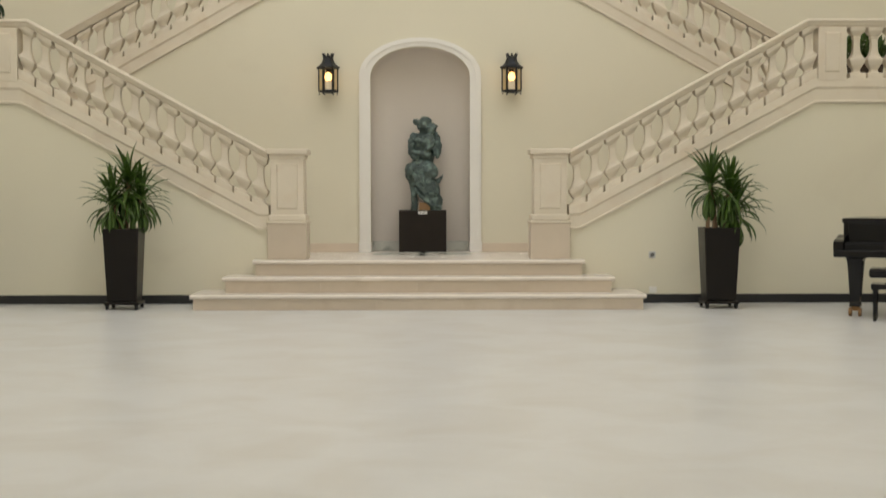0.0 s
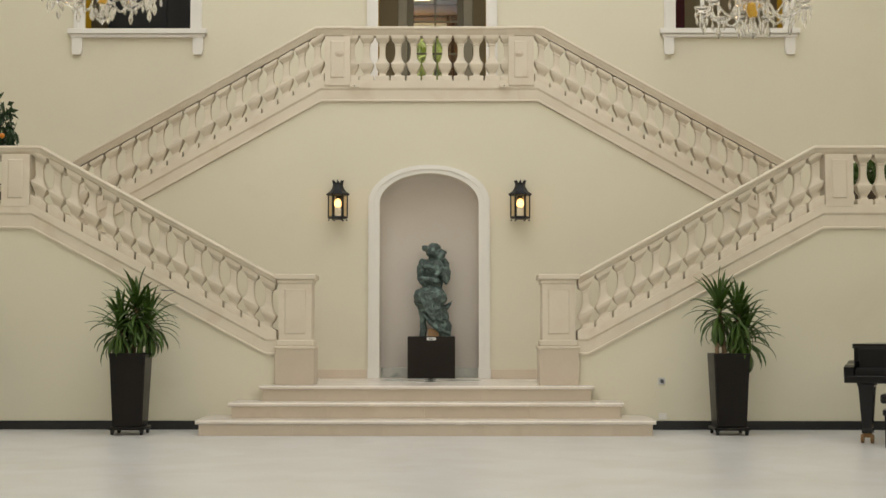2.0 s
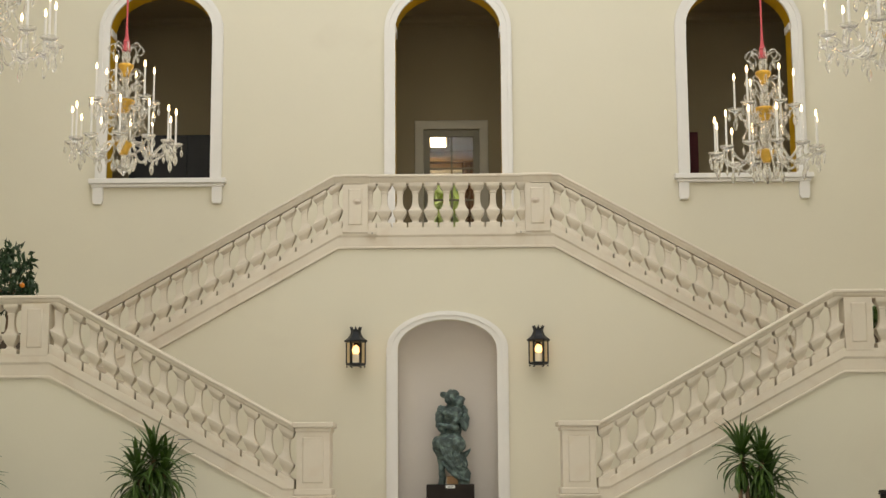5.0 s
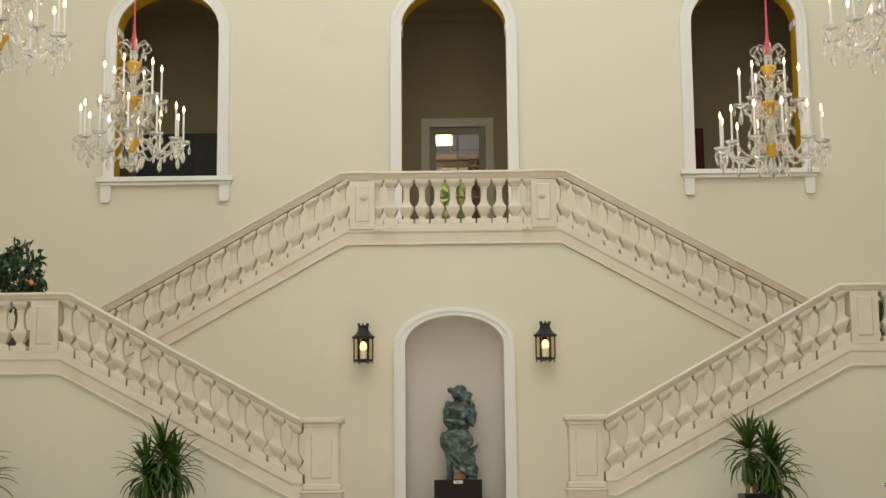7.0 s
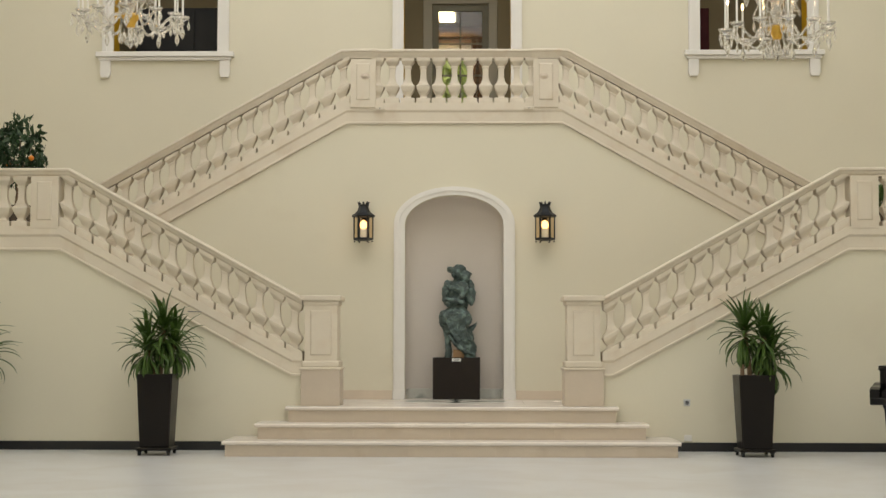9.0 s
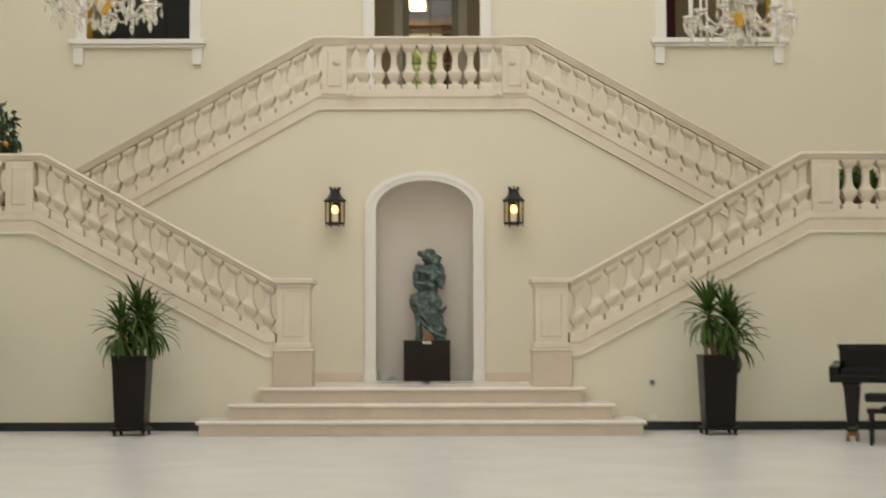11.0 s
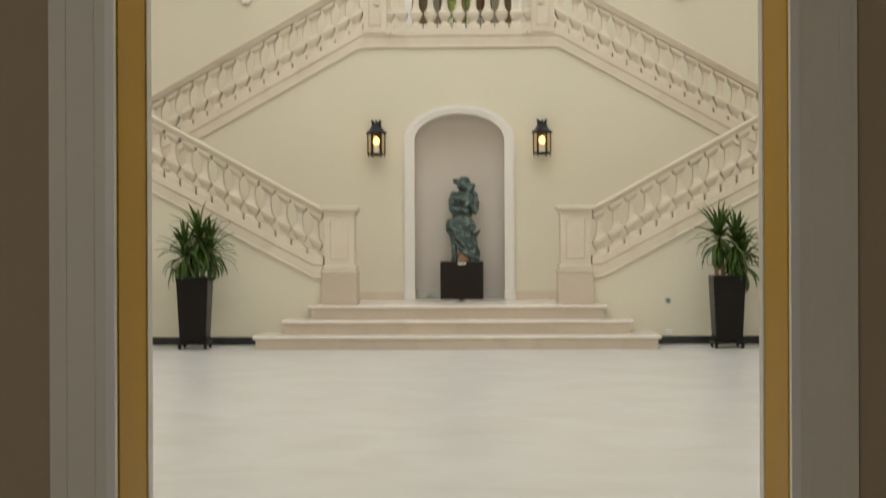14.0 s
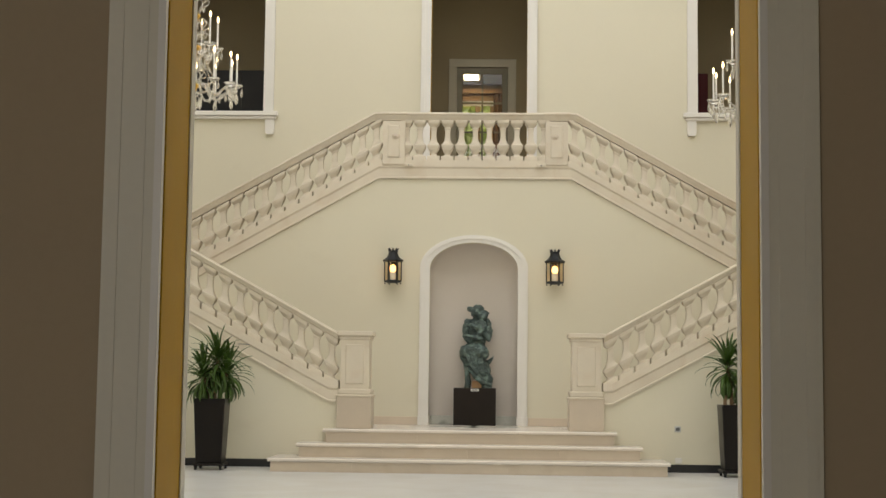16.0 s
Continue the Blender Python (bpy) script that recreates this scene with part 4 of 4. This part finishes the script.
# ---- potted plants ----
def blade(bm, root, heading, rise, length, width, droop):
    """One sword leaf: a folded strip that bends down along its length."""
    n = 7
    p, a = Vector(root), rise
    side = Vector((-math.sin(heading), math.cos(heading), 0))
    rows = []
    for k in range(n + 1):
        u = k / n
        w = width * (0.5 + 1.3 * u) * (1 - u) ** 0.75 if u > 0.0 else width * 0.5
        d = Vector((math.cos(heading) * math.cos(a), math.sin(heading) * math.cos(a), math.sin(a)))
        up = d.cross(side)
        rows.append((bm.verts.new(p - side * w), bm.verts.new(p + up * w * 0.35), bm.verts.new(p + side * w)))
        p = p + d * (length / n)
        a -= droop * (0.4 + 1.3 * u) / n
    for r, q in zip(rows, rows[1:]):
        bm.faces.new((r[0], q[0], q[1], r[1]))
        bm.faces.new((r[1], q[1], q[2], r[2]))


def square_planter(t, h=0.83, top=0.204, foot=0.164):
    bm = bmesh.new()
    rings = []
    for r, z in ((foot, 0.09), (foot + 0.004, 0.10), (top, 0.09 + h - 0.006), (top - 0.004, 0.09 + h), (top - 0.022, 0.09 + h), (top - 0.03, 0.09 + h - 0.08)):
        rings.append([bm.verts.new((sx * r, sy * r, z)) for sx, sy in ((-1, -1), (1, -1), (1, 1), (-1, 1))])
    for a, b in zip(rings, rings[1:]):
        for k in range(4):
            bm.faces.new((a[k], a[(k + 1) % 4], b[(k + 1) % 4], b[k]))
    bm.faces.new(rings[0][::-1])
    bm.faces.new(rings[-1])
    bmesh.ops.bevel(bm, geom=[e for e in bm.edges if abs(e.verts[0].co.z - e.verts[1].co.z) > 0.3], offset=0.01, segments=2, affect='EDGES')
    pot = part("pot", bm, M_POT, t, "tall tapered black planter")
    part("soil", box((-top + 0.035, -top + 0.035, h - 0.01), (top - 0.035, top - 0.035, h + 0.035), 0.01), M_SOIL, t)
    dolly = part("dolly", box((-0.2, -0.2, 0.055), (0.2, 0.2, 0.088), 0.008), M_POT, t, "black plant dolly on castors")
    for sx in (-1, 1):
        for sy in (-1, 1):
            part("castor", tube([(sx * 0.165 - 0.014, sy * 0.165, 0.03), (sx * 0.165 + 0.014, sy * 0.165, 0.03)], 0.03, 12), M_IRON, dolly)
            part("castor_fork", box((sx * 0.165 - 0.022, sy * 0.165 - 0.018, 0.035), (sx * 0.165 + 0.022, sy * 0.165 + 0.018, 0.06), 0.004), M_IRON, dolly)


def yucca(x, y, heads, seed, label, turn=0):
    random.seed(seed)
    t = thing("potted_yucca", pose(x, y, 0, 0, 0, turn), label, "potted plant", "yucca planters")
    square_planter(t)
    for hx, hy, hz, count, reach in heads:
        part("cane", tube([(hx * 0.35, hy * 0.35, 0.8), (hx * 0.6, hy * 0.6, 0.8 + (hz - 0.8) * 0.5), (hx, hy, hz), (hx, hy, hz + 0.06)], [0.03, 0.027, 0.025, 0.016], 10), M_BARK, t, "ringed brown cane")
        bm = bmesh.new()
        for i in range(count):
            u = i / count
            heading = i * 2.39996 + random.uniform(-0.3, 0.3)
            rise = 1.5 - 2.5 * u ** 0.85 + random.uniform(-0.25, 0.25)
            length = reach * random.uniform(0.8, 1.12) * (0.85 + 0.25 * math.sin(u * math.pi)) * (1.06 - 0.24 * u)
            blade(bm, (hx + 0.015 * math.cos(heading), hy + 0.015 * math.sin(heading), hz + 0.09 - 0.27 * u), heading, rise, length,
                  random.uniform(0.027, 0.040), random.uniform(0.2, 0.8) + 1.9 * u)
        o = part("leaf_rosette", bm, M_LEAF, t, "rosette of long drooping sword leaves", True)
        sd = o.modifiers.new("thickness", 'SOLIDIFY')
        sd.thickness = 0.0016
    return t


yucca(-3.37, -0.70, [(0.06, 0.0, 1.42, 66, 0.42), (-0.11, -0.05, 1.22, 66, 0.42), (0.18, 0.04, 1.25, 62, 0.41)], 11, "leafy green yucca in a tall black planter by the wall", 0)
cut = yucca(3.45, -0.70, [(-0.10, 0.0, 1.42, 62, 0.43), (0.12, -0.03, 1.33, 68, 0.42), (0.2, 0.02, 1.12, 60, 0.40)], 23, "lopsided green yucca with bare canes in a black planter", 1)
yucca(-5.52, -0.75, [(0.05, 0.0, 1.36, 60, 0.42), (-0.12, -0.04, 1.2, 56, 0.42), (0.12, 0.03, 1.16, 60, 0.42)], 37, "bushy green yucca in a black planter further along the wall", -7)
part("cut_cane", tube([(-0.15, -0.1, 0.8), (-0.15, -0.1, 1.04)], [0.026, 0.024], 10), M_BARK, cut, "short sawn-off cane")


def leaf_cloud(centre, radii, count, size, seed):
    random.seed(seed)
    bm = bmesh.new()
    for i in range(count):
        d = Vector((random.gauss(0, 1), random.gauss(0, 1), random.gauss(0, 1))).normalized()
        r = random.uniform(0.55, 1.05) ** 0.6
        lump = 0.8 + 0.35 * noise.noise(d * 2.2 + Vector((seed, 0, 0)))
        p = Vector(centre) + Vector([d[k] * radii[k] * r * lump for k in range(3)])
        m = Matrix.Translation(p) @ Euler((random.uniform(0, 6.3), random.uniform(0, 6.3), random.uniform(0, 6.3))).to_matrix().to_4x4()
        s = size * random.uniform(0.7, 1.3)
        vs = [bm.verts.new(m @ Vector(c) * 1.0) for c in ((0, 0, 0), (s * 0.5, s * 0.24, s * 0.06), (s, 0, -s * 0.1), (s * 0.5, -s * 0.24, s * 0.06), (s * 0.5, 0, -s * 0.03))]
        bm.faces.new((vs[0], vs[4], vs[1]))
        bm.faces.new((vs[4], vs[2], vs[1]))
        bm.faces.new((vs[0], vs[3], vs[4]))
        bm.faces.new((vs[3], vs[2], vs[4]))
    return bm


t = thing("orange_tree", (-5.68, 1.25, LAND), "small dark green orange tree in a pot on the landing", "potted tree")
part("pot", lathe([(0.15, 0), (0.2, 0.03), (0.24, 0.36), (0.26, 0.37), (0.26, 0.42), (0.225, 0.42), (0.21, 0.38)], 20), M_TERRA, t, "dark clay pot", True)
part("trunk", tube([(0, 0, 0.35), (0.02, 0, 0.6), (0, 0.02, 0.95)], [0.03, 0.025, 0.016], 8), M_BARK, t)
for k in range(5):
    a = k * 1.3
    part("limb", tube([(0, 0.01, 0.7 + 0.04 * k), (0.12 * math.cos(a), 0.12 * math.sin(a), 0.9 + 0.04 * k), (0.24 * math.cos(a), 0.24 * math.sin(a), 1.05 + 0.05 * k)], [0.013, 0.01, 0.004], 6), M_BARK, t)
part("crown", leaf_cloud((0, 0, 1.1), (0.42, 0.36, 0.50), 760, 0.11, 5), M_LEAF2, t, "dense dark citrus leaves")
for k, (a, z, r) in enumerate(((-0.75, 1.02, 0.36), (-2.3, 1.25, 0.32), (2.2, 1.0, 0.33))):
    part("orange", lathe([(0.004, -0.034), (0.02, -0.028), (0.033, -0.01), (0.033, 0.01), (0.02, 0.028), (0.004, 0.034)], 12, None, Matrix.Translation((r * math.cos(a), r * math.sin(a), z))), M_ORANGE, t, "ripe orange", True)

t = thing("landing_shrub", (5.55, 0.75, LAND), "low green shrub in a dark pot behind the landing balustrade", "potted plant")
part("pot", lathe([(0.14, 0), (0.19, 0.02), (0.22, 0.26), (0.235, 0.27), (0.235, 0.31), (0.2, 0.31)], 20), M_TERRA, t, "dark clay pot", True)
for k in range(5):
    a = k * 1.26
    part("stem", tube([(0, 0, 0.25), (0.08 * math.cos(a), 0.08 * math.sin(a), 0.42), (0.2 * math.cos(a), 0.2 * math.sin(a), 0.55)], [0.01, 0.008, 0.004], 6), M_BARK, t)
part("crown", leaf_cloud((-0.02, 0, 0.47), (0.38, 0.3, 0.2), 360, 0.12, 9), M_LEAF, t, "loose green leaves")


# ---- grand piano with bench and flowers ----
def piano(x, y):
    t = thing("grand_piano", (x, y, 0), "black lacquered grand piano with closed lid beside the wall", "piano")

    def outline(inset=0.0):
        pts = [(0, 0.30), (0, 1.05)]
        for k in range(9):
            a = math.pi * k / 8
            pts.append((0.33 - 0.33 * math.cos(a), 1.28 + 0.34 * math.sin(a) - 0.0))
        pts += [(0.78, 1.12), (0.92, 0.98), (1.12, 0.86), (1.32, 0.76), (1.45, 0.62), (1.5, 0.45), (1.5, 0.30)]
        cx, cy = 0.6, 0.75
        return [(cx + (px - cx) * (1 - inset), cy + (py - cy) * (1 - inset)) for px, py in pts]

    def slab(poly, z0, z1, bev=0.0):
        bm = bmesh.new()
        a = [bm.verts.new((px, py, z0)) for px, py in poly]
        f = bm.faces.new(a)
        r = bmesh.ops.extrude_face_region(bm, geom=[f])
        for v in r["geom"]:
            if isinstance(v, bmesh.types.BMVert):
                v.co.z = z1
        if bev:
            bmesh.ops.bevel(bm, geom=[e for e in bm.edges if abs(e.verts[0].co.z - e.verts[1].co.z) < 1e-4], offset=bev, segments=2, affect='EDGES')
        return bm
    part("case", slab(outline(), 0.66, 0.955), M_PIANO, t, "curved black lacquer case")
    lid = [(-0.015, 0.285)] + [(px * 1.0 - 0.015 if px < 0.5 else px + 0.015, py + 0.012) for px, py in outline()[1:-1]] + [(1.515, 0.285)]
    part("lid", slab(lid, 0.957, 0.985, 0.008), M_PIANO, t, "closed black lid")
    part("key_bed", box((-0.05, -0.02, 0.60), (1.53, 0.32, 0.675), 0.01), M_PIANO, t)
    for s in (0, 1):
        xx = -0.05 if s == 0 else 1.43
        part("cheek", prism_side(xx, xx + 0.1, [(-0.02, 0.67), (0.32, 0.67), (0.32, 0.82), (0.24, 0.81), (0.16, 0.79), (0.05, 0.775), (-0.02, 0.755)]), M_PIANO, t)
    part("fall_board", box((0.07, 0.19, 0.72), (1.43, 0.215, 0.94), 0.006), M_PIANO, t)
    part("key_slip", box((0.07, -0.01, 0.675), (1.43, 0.02, 0.735), 0.004), M_PIANO, t)
    part("key_cover", box((0.07, 0.02, 0.735), (1.43, 0.2, 0.75), 0.005), M_PIANO, t, "closed black key cover")
    part("front_lid", box((0.0, 0.185, 0.942), (1.5, 0.30, 0.958), 0.004), M_PIANO, t)
    for lx, ly in ((0.15, 0.2), (1.32, 0.2), (0.42, 1.36)):
        leg = part("leg", lathe([(0.125, 0.61), (0.13, 0.58), (0.112, 0.56), (0.105, 0.5), (0.084, 0.28), (0.07, 0.15), (0.078, 0.12), (0.078, 0.1)], 4, None, pose(lx, ly, 0, 0, 0, 45)), M_PIANO, t, "tapered black leg")
        part("castor_fork", box((lx - 0.045, ly - 0.03, 0.055), (lx + 0.045, ly + 0.03, 0.102), 0.006), M_BRASS, leg, "brass castor fork")
        for sx in (-1, 1):
            part("castor", tube([(lx + sx * 0.05 - 0.014, ly - 0.02, 0.045), (lx + sx * 0.05 + 0.014, ly - 0.02, 0.045)], 0.045, 14), M_BRASS, leg, "dull brass castor wheel")
    ly = part("pedal_lyre", box((0.62, 0.30, 0.12), (0.88, 0.36, 0.17), 0.008), M_PIANO, t)
    for xx in (0.66, 0.84):
        part("lyre_post", tube([(xx, 0.33, 0.17), (xx, 0.33, 0.62)], 0.016, 8), M_PIANO, ly)
    for k in range(3):
        part("pedal", box((0.68 + 0.055 * k, 0.2, 0.06), (0.705 + 0.055 * k, 0.34, 0.072), 0.004), M_BRASS, ly, "brass pedal")
    part("lyre_foot", box((0.64, 0.29, 0.06), (0.86, 0.36, 0.122), 0.006), M_PIANO, ly)
    return t


def prism_side(x0, x1, poly):
    bm = bmesh.new()
    a = [bm.verts.new((x0, y, z)) for y, z in poly]
    b = [bm.verts.new((x1, y, z)) for y, z in poly]
    bm.faces.new(a)
    bm.faces.new(b[::-1])
    for i in range(len(poly)):
        j = (i + 1) % len(poly)
        bm.faces.new((a[i], a[j], b[j], b[i]))
    return bm


PX, PY, PT = 4.46, -2.0, -26
pn = piano(PX, PY)
pn.matrix_basis = pose(PX, PY, 0, 0, 0, PT)
pn.scale = (1, 1, 1.06)
t = thing("piano_bench", (5.02, -2.50, 0, 0, 0, -20), "black padded piano bench in front of the piano", "bench")
part("seat", box((-0.36, -0.18, 0.45), (0.36, 0.18, 0.545), 0.026), M_PIANO, t, "padded black seat")
part("apron", box((-0.34, -0.16, 0.33), (0.34, 0.16, 0.385), 0.006), M_PIANO, t)
for sx in (-1, 1):
    part("scissor", tube([(sx * 0.2, -0.1, 0.385), (-sx * 0.1, -0.1, 0.452)], 0.012, 6), M_IRON, t)
    part("scissor", tube([(sx * 0.2, 0.1, 0.385), (-sx * 0.1, 0.1, 0.452)], 0.012, 6), M_IRON, t)
    for sy in (-1, 1):
        part("leg", lathe([(0.02, 0), (0.024, 0.01), (0.026, 0.2), (0.032, 0.33), (0.032, 0.345)], 4, None, pose(sx * 0.30, sy * 0.13, 0, 0, 0, 45)), M_PIANO, t)

t = thing("flower_vase", (5.50, -1.65, 0.985 * 1.06), "white ceramic vase with white orchids and green leaves", "vase")
part("vase", lathe([(0.055, 0), (0.06, 0.01), (0.062, 0.12), (0.075, 0.27), (0.08, 0.30), (0.072, 0.30), (0.06, 0.24)], 18), M_VASE, t, "tall white ceramic vase", True)
random.seed(31)
bm = bmesh.new()
for k in range(60):
    blade(bm, (0, 0, 0.27), k * 2.4, random.uniform(-0.1, 1.4), random.uniform(0.22, 0.44), random.uniform(0.024, 0.042), random.uniform(0.6, 1.7))
part("leaves", bm, M_LEAF, t, "broad green leaves", True)
for k in range(18):
    a, r, z = k * 2.1, random.uniform(0.04, 0.22), random.uniform(0.42, 0.82)
    tip = (r * math.cos(a), r * math.sin(a) * 0.7, z)
    st = part("flower_stem", tube([(0, 0, 0.27), (tip[0] * 0.4, tip[1] * 0.4, 0.27 + (z - 0.27) * 0.6), tip], [0.005, 0.004, 0.003], 6), M_LEAF, t)
    bm = bmesh.new()
    for q in range(7):
        b = q * 0.9 + k
        m = Matrix.Translation(tip) @ Euler((0.5 * math.cos(b), 0.9 + 0.5 * math.sin(b), b)).to_matrix().to_4x4() @ Matrix.Translation((0.028, 0, 0)) @ Matrix.Diagonal((0.042, 0.028, 0.008, 1))
        bmesh.ops.create_icosphere(bm, subdivisions=1, radius=1, matrix=m)
    part("blossom", bm, M_PETAL, st, "white blossom", True)

# ---- small fixtures ----
t = thing("wall_socket", (2.79, 0, 0.576), "small grey wall socket with a dark centre", "socket")
part("plate", box((-0.04, -0.012, -0.04), (0.04, -0.0005, 0.04), 0.004), M_PLASTIC, t)
part("insert", lathe([(0.024, 0), (0.024, 0.006), (0.019, 0.006), (0.018, 0.001)], 14, None, pose(0, -0.011, 0, 90, 0, 0)), M_PLUG, t)
t = thing("cable_cover", (2.80, 0, 0.12), "small white cable cover plate above the baseboard", "socket")
part("plate", box((-0.045, -0.012, 0), (0.045, -0.0005, 0.075), 0.004), M_WHITE, t)

t = thing("cable_clip", (-1.80, -0.03, 0.968), "small black cable clip on the stair string", "clip")
part("knob", lathe([(0.004, -0.014), (0.014, -0.008), (0.016, 0.0), (0.012, 0.012), (0.003, 0.018)], 10, None, pose(0, 0, 0, 90, 0, 0)), M_IRON, t)
t = thing("wall_cable", (-3.02, -0.034, 1.648), "thin grey cable run across the stone string", "cable")
part("wire", tube([(-0.15, 0.003, 0.006), (-0.05, 0.0, 0.003), (0.06, 0.001, -0.002), (0.15, 0.004, -0.006)], 0.0045, 6), M_PLUG, t)

# ---- the door at the end of the corridor and what lies beyond ----
t = thing("door_1", (0.04, 6.6, UPPER), "closed grey-green glazed door with a moulded frame", "door", "", "structure")
for s in (-1, 1):
    a, b = sorted((s * 0.47, s * 0.62))
    part("frame", box((a, -0.03, 0), (b, 0.05, 2.66), 0.012), M_DOORFRAME, t, "pale putty moulded architrave")
part("frame", box((-0.62, -0.032, 2.505), (0.62, 0.05, 2.66), 0.012), M_DOORFRAME, t, "pale putty moulded architrave")
leaf = part("leaf", box((-0.468, 0.02, 0.004), (-0.365, 0.065, 2.5), 0.004), M_GREYDOOR, t, "grey-green painted stile")
part("leaf", box((0.365, 0.02, 0.004), (0.468, 0.065, 2.5), 0.004), M_GREYDOOR, t)
part("leaf", box((-0.365, 0.02, 2.385), (0.365, 0.065, 2.5), 0.004), M_GREYDOOR, t)
part("leaf", box((-0.365, 0.02, 0.004), (0.365, 0.065, 0.25), 0.004), M_GREYDOOR, t)
part("glazing_bar", box((-0.016, 0.025, 0.25), (0.016, 0.06, 2.385), 0.004), M_GREYDOOR, t)
for z in (0.77, 1.30, 1.84):
    part("glazing_bar", box((-0.365, 0.026, z - 0.015), (0.365, 0.059, z + 0.015), 0.004), M_GREYDOOR, t)
g = part("pane", box((-0.36, 0.041, 0.25), (0.36, 0.046, 2.385)), M_GLASS, t, "clear glass pane")
g.visible_shadow = False
part("handle", tube([(0.41, 0.02, 1.05), (0.41, -0.03, 1.05), (0.31, -0.035, 1.05)], 0.009, 8), M_BRASS, t, "brass lever handle")

t = thing("garden_window", (-0.64, 11.95, UPPER + 0.5), "wooden garden window with green trees outside", "window", "", "structure")
for x in (-0.84, -0.2, 0.51, 0.84):
    part("mullion", box((x - 0.055, -0.03, 0), (x + 0.055, 0.04, 2.37), 0.006), M_WOOD, t)
for z in (0.0, 1.12):
    part("rail", box((-0.88, -0.032, z), (0.88, 0.042, z + 0.07), 0.006), M_WOOD, t)
part("head", box((-0.92, -0.06, 2.30), (0.92, -0.052, 2.42), 0.003), M_WHITE, t, "pale window head board")
part("pelmet", box((-1.5, -0.22, 2.55), (1.6, -0.051, 2.66), 0.01), M_WOOD, t, "honey wood pelmet")


def drape(x0, x1, z0, z1, depth, waves):
    """A hanging cloth with soft vertical folds."""
    bm = bmesh.new()
    n = waves * 8
    rows = []
    for y in (0.0, 0.012):
        for z in (z0, z1):
            rows.append([bm.verts.new((x0 + (x1 - x0) * k / n, y + depth * math.sin(2 * math.pi * k / 8) * (1.0 if z == z0 else 0.8), z)) for k in range(n + 1)])
    a, b, c, d = rows
    for k in range(n):
        for p, q in ((a, b), (d, c), (b, d), (c, a)):
            bm.faces.new((p[k], p[k + 1], q[k + 1], q[k]))
    for k in (0, n):
        bm.faces.new((a[k], b[k], d[k], c[k]))
    return bm


t = thing("window_curtain", (0, 11.78, 0), "brown curtain hanging beside the garden window", "curtain")
part("cloth", drape(0.22, 0.95, UPPER, 7.5, 0.035, 6), M_DRAPE, t, "", True)
t = thing("tall_cabinet", (-4.23, 5.6, UPPER), "tall black glossy cabinet standing in the dim corridor", "cabinet")
part("body", box((-0.95, 0, 0), (1.2, 0.5, 2.22), 0.008), M_DARK, t)
part("door", box((-0.93, -0.02, 0.06), (-0.01, -0.001, 2.19), 0.004), M_DARK, t)
part("door", box((0.0, -0.02, 0.06), (0.585, -0.001, 2.19), 0.004), M_DARK, t)
part("door", box((0.595, -0.02, 0.06), (1.18, -0.001, 2.19), 0.004), M_DARK, t)
t = thing("folding_screen", (3.53, 5.6, UPPER), "dark maroon fabric panel leaning in the corridor", "panel")
part("cloth", box((0.0, 0, 0.03), (0.5, 0.05, 2.19), 0.01), M_MAROON, t)
part("foot", box((-0.02, -0.15, 0), (0.52, 0.2, 0.03), 0.006), M_DARK, t)

# garden trees outside the far window
for k, (gx, gy, gz) in enumerate(((-1.9, 15.6, 6.9), (0.3, 16.4, 7.6), (2.4, 15.4, 6.6))):
    t = thing("garden_tree", (gx, gy, 0), "sunlit leafy green garden tree outside the window", "tree", "garden trees")
    part("trunk", tube([(0, 0, 0), (0.1, 0, 3), (0, 0.1, gz)], [0.2, 0.15, 0.08], 8), M_BARK, t)
    part("crown", leaf_cloud((0, 0, gz), (2.2, 1.3, 2.8), 5200, 0.32, 40 + k), M_GREEN, t, "bright yellow-green leaves")
tagged(part("ground", box((-200, 13, -0.6), (200, 400, -0.2)), M_GRASS), "green garden lawn behind the house", "ground", "", "structure")
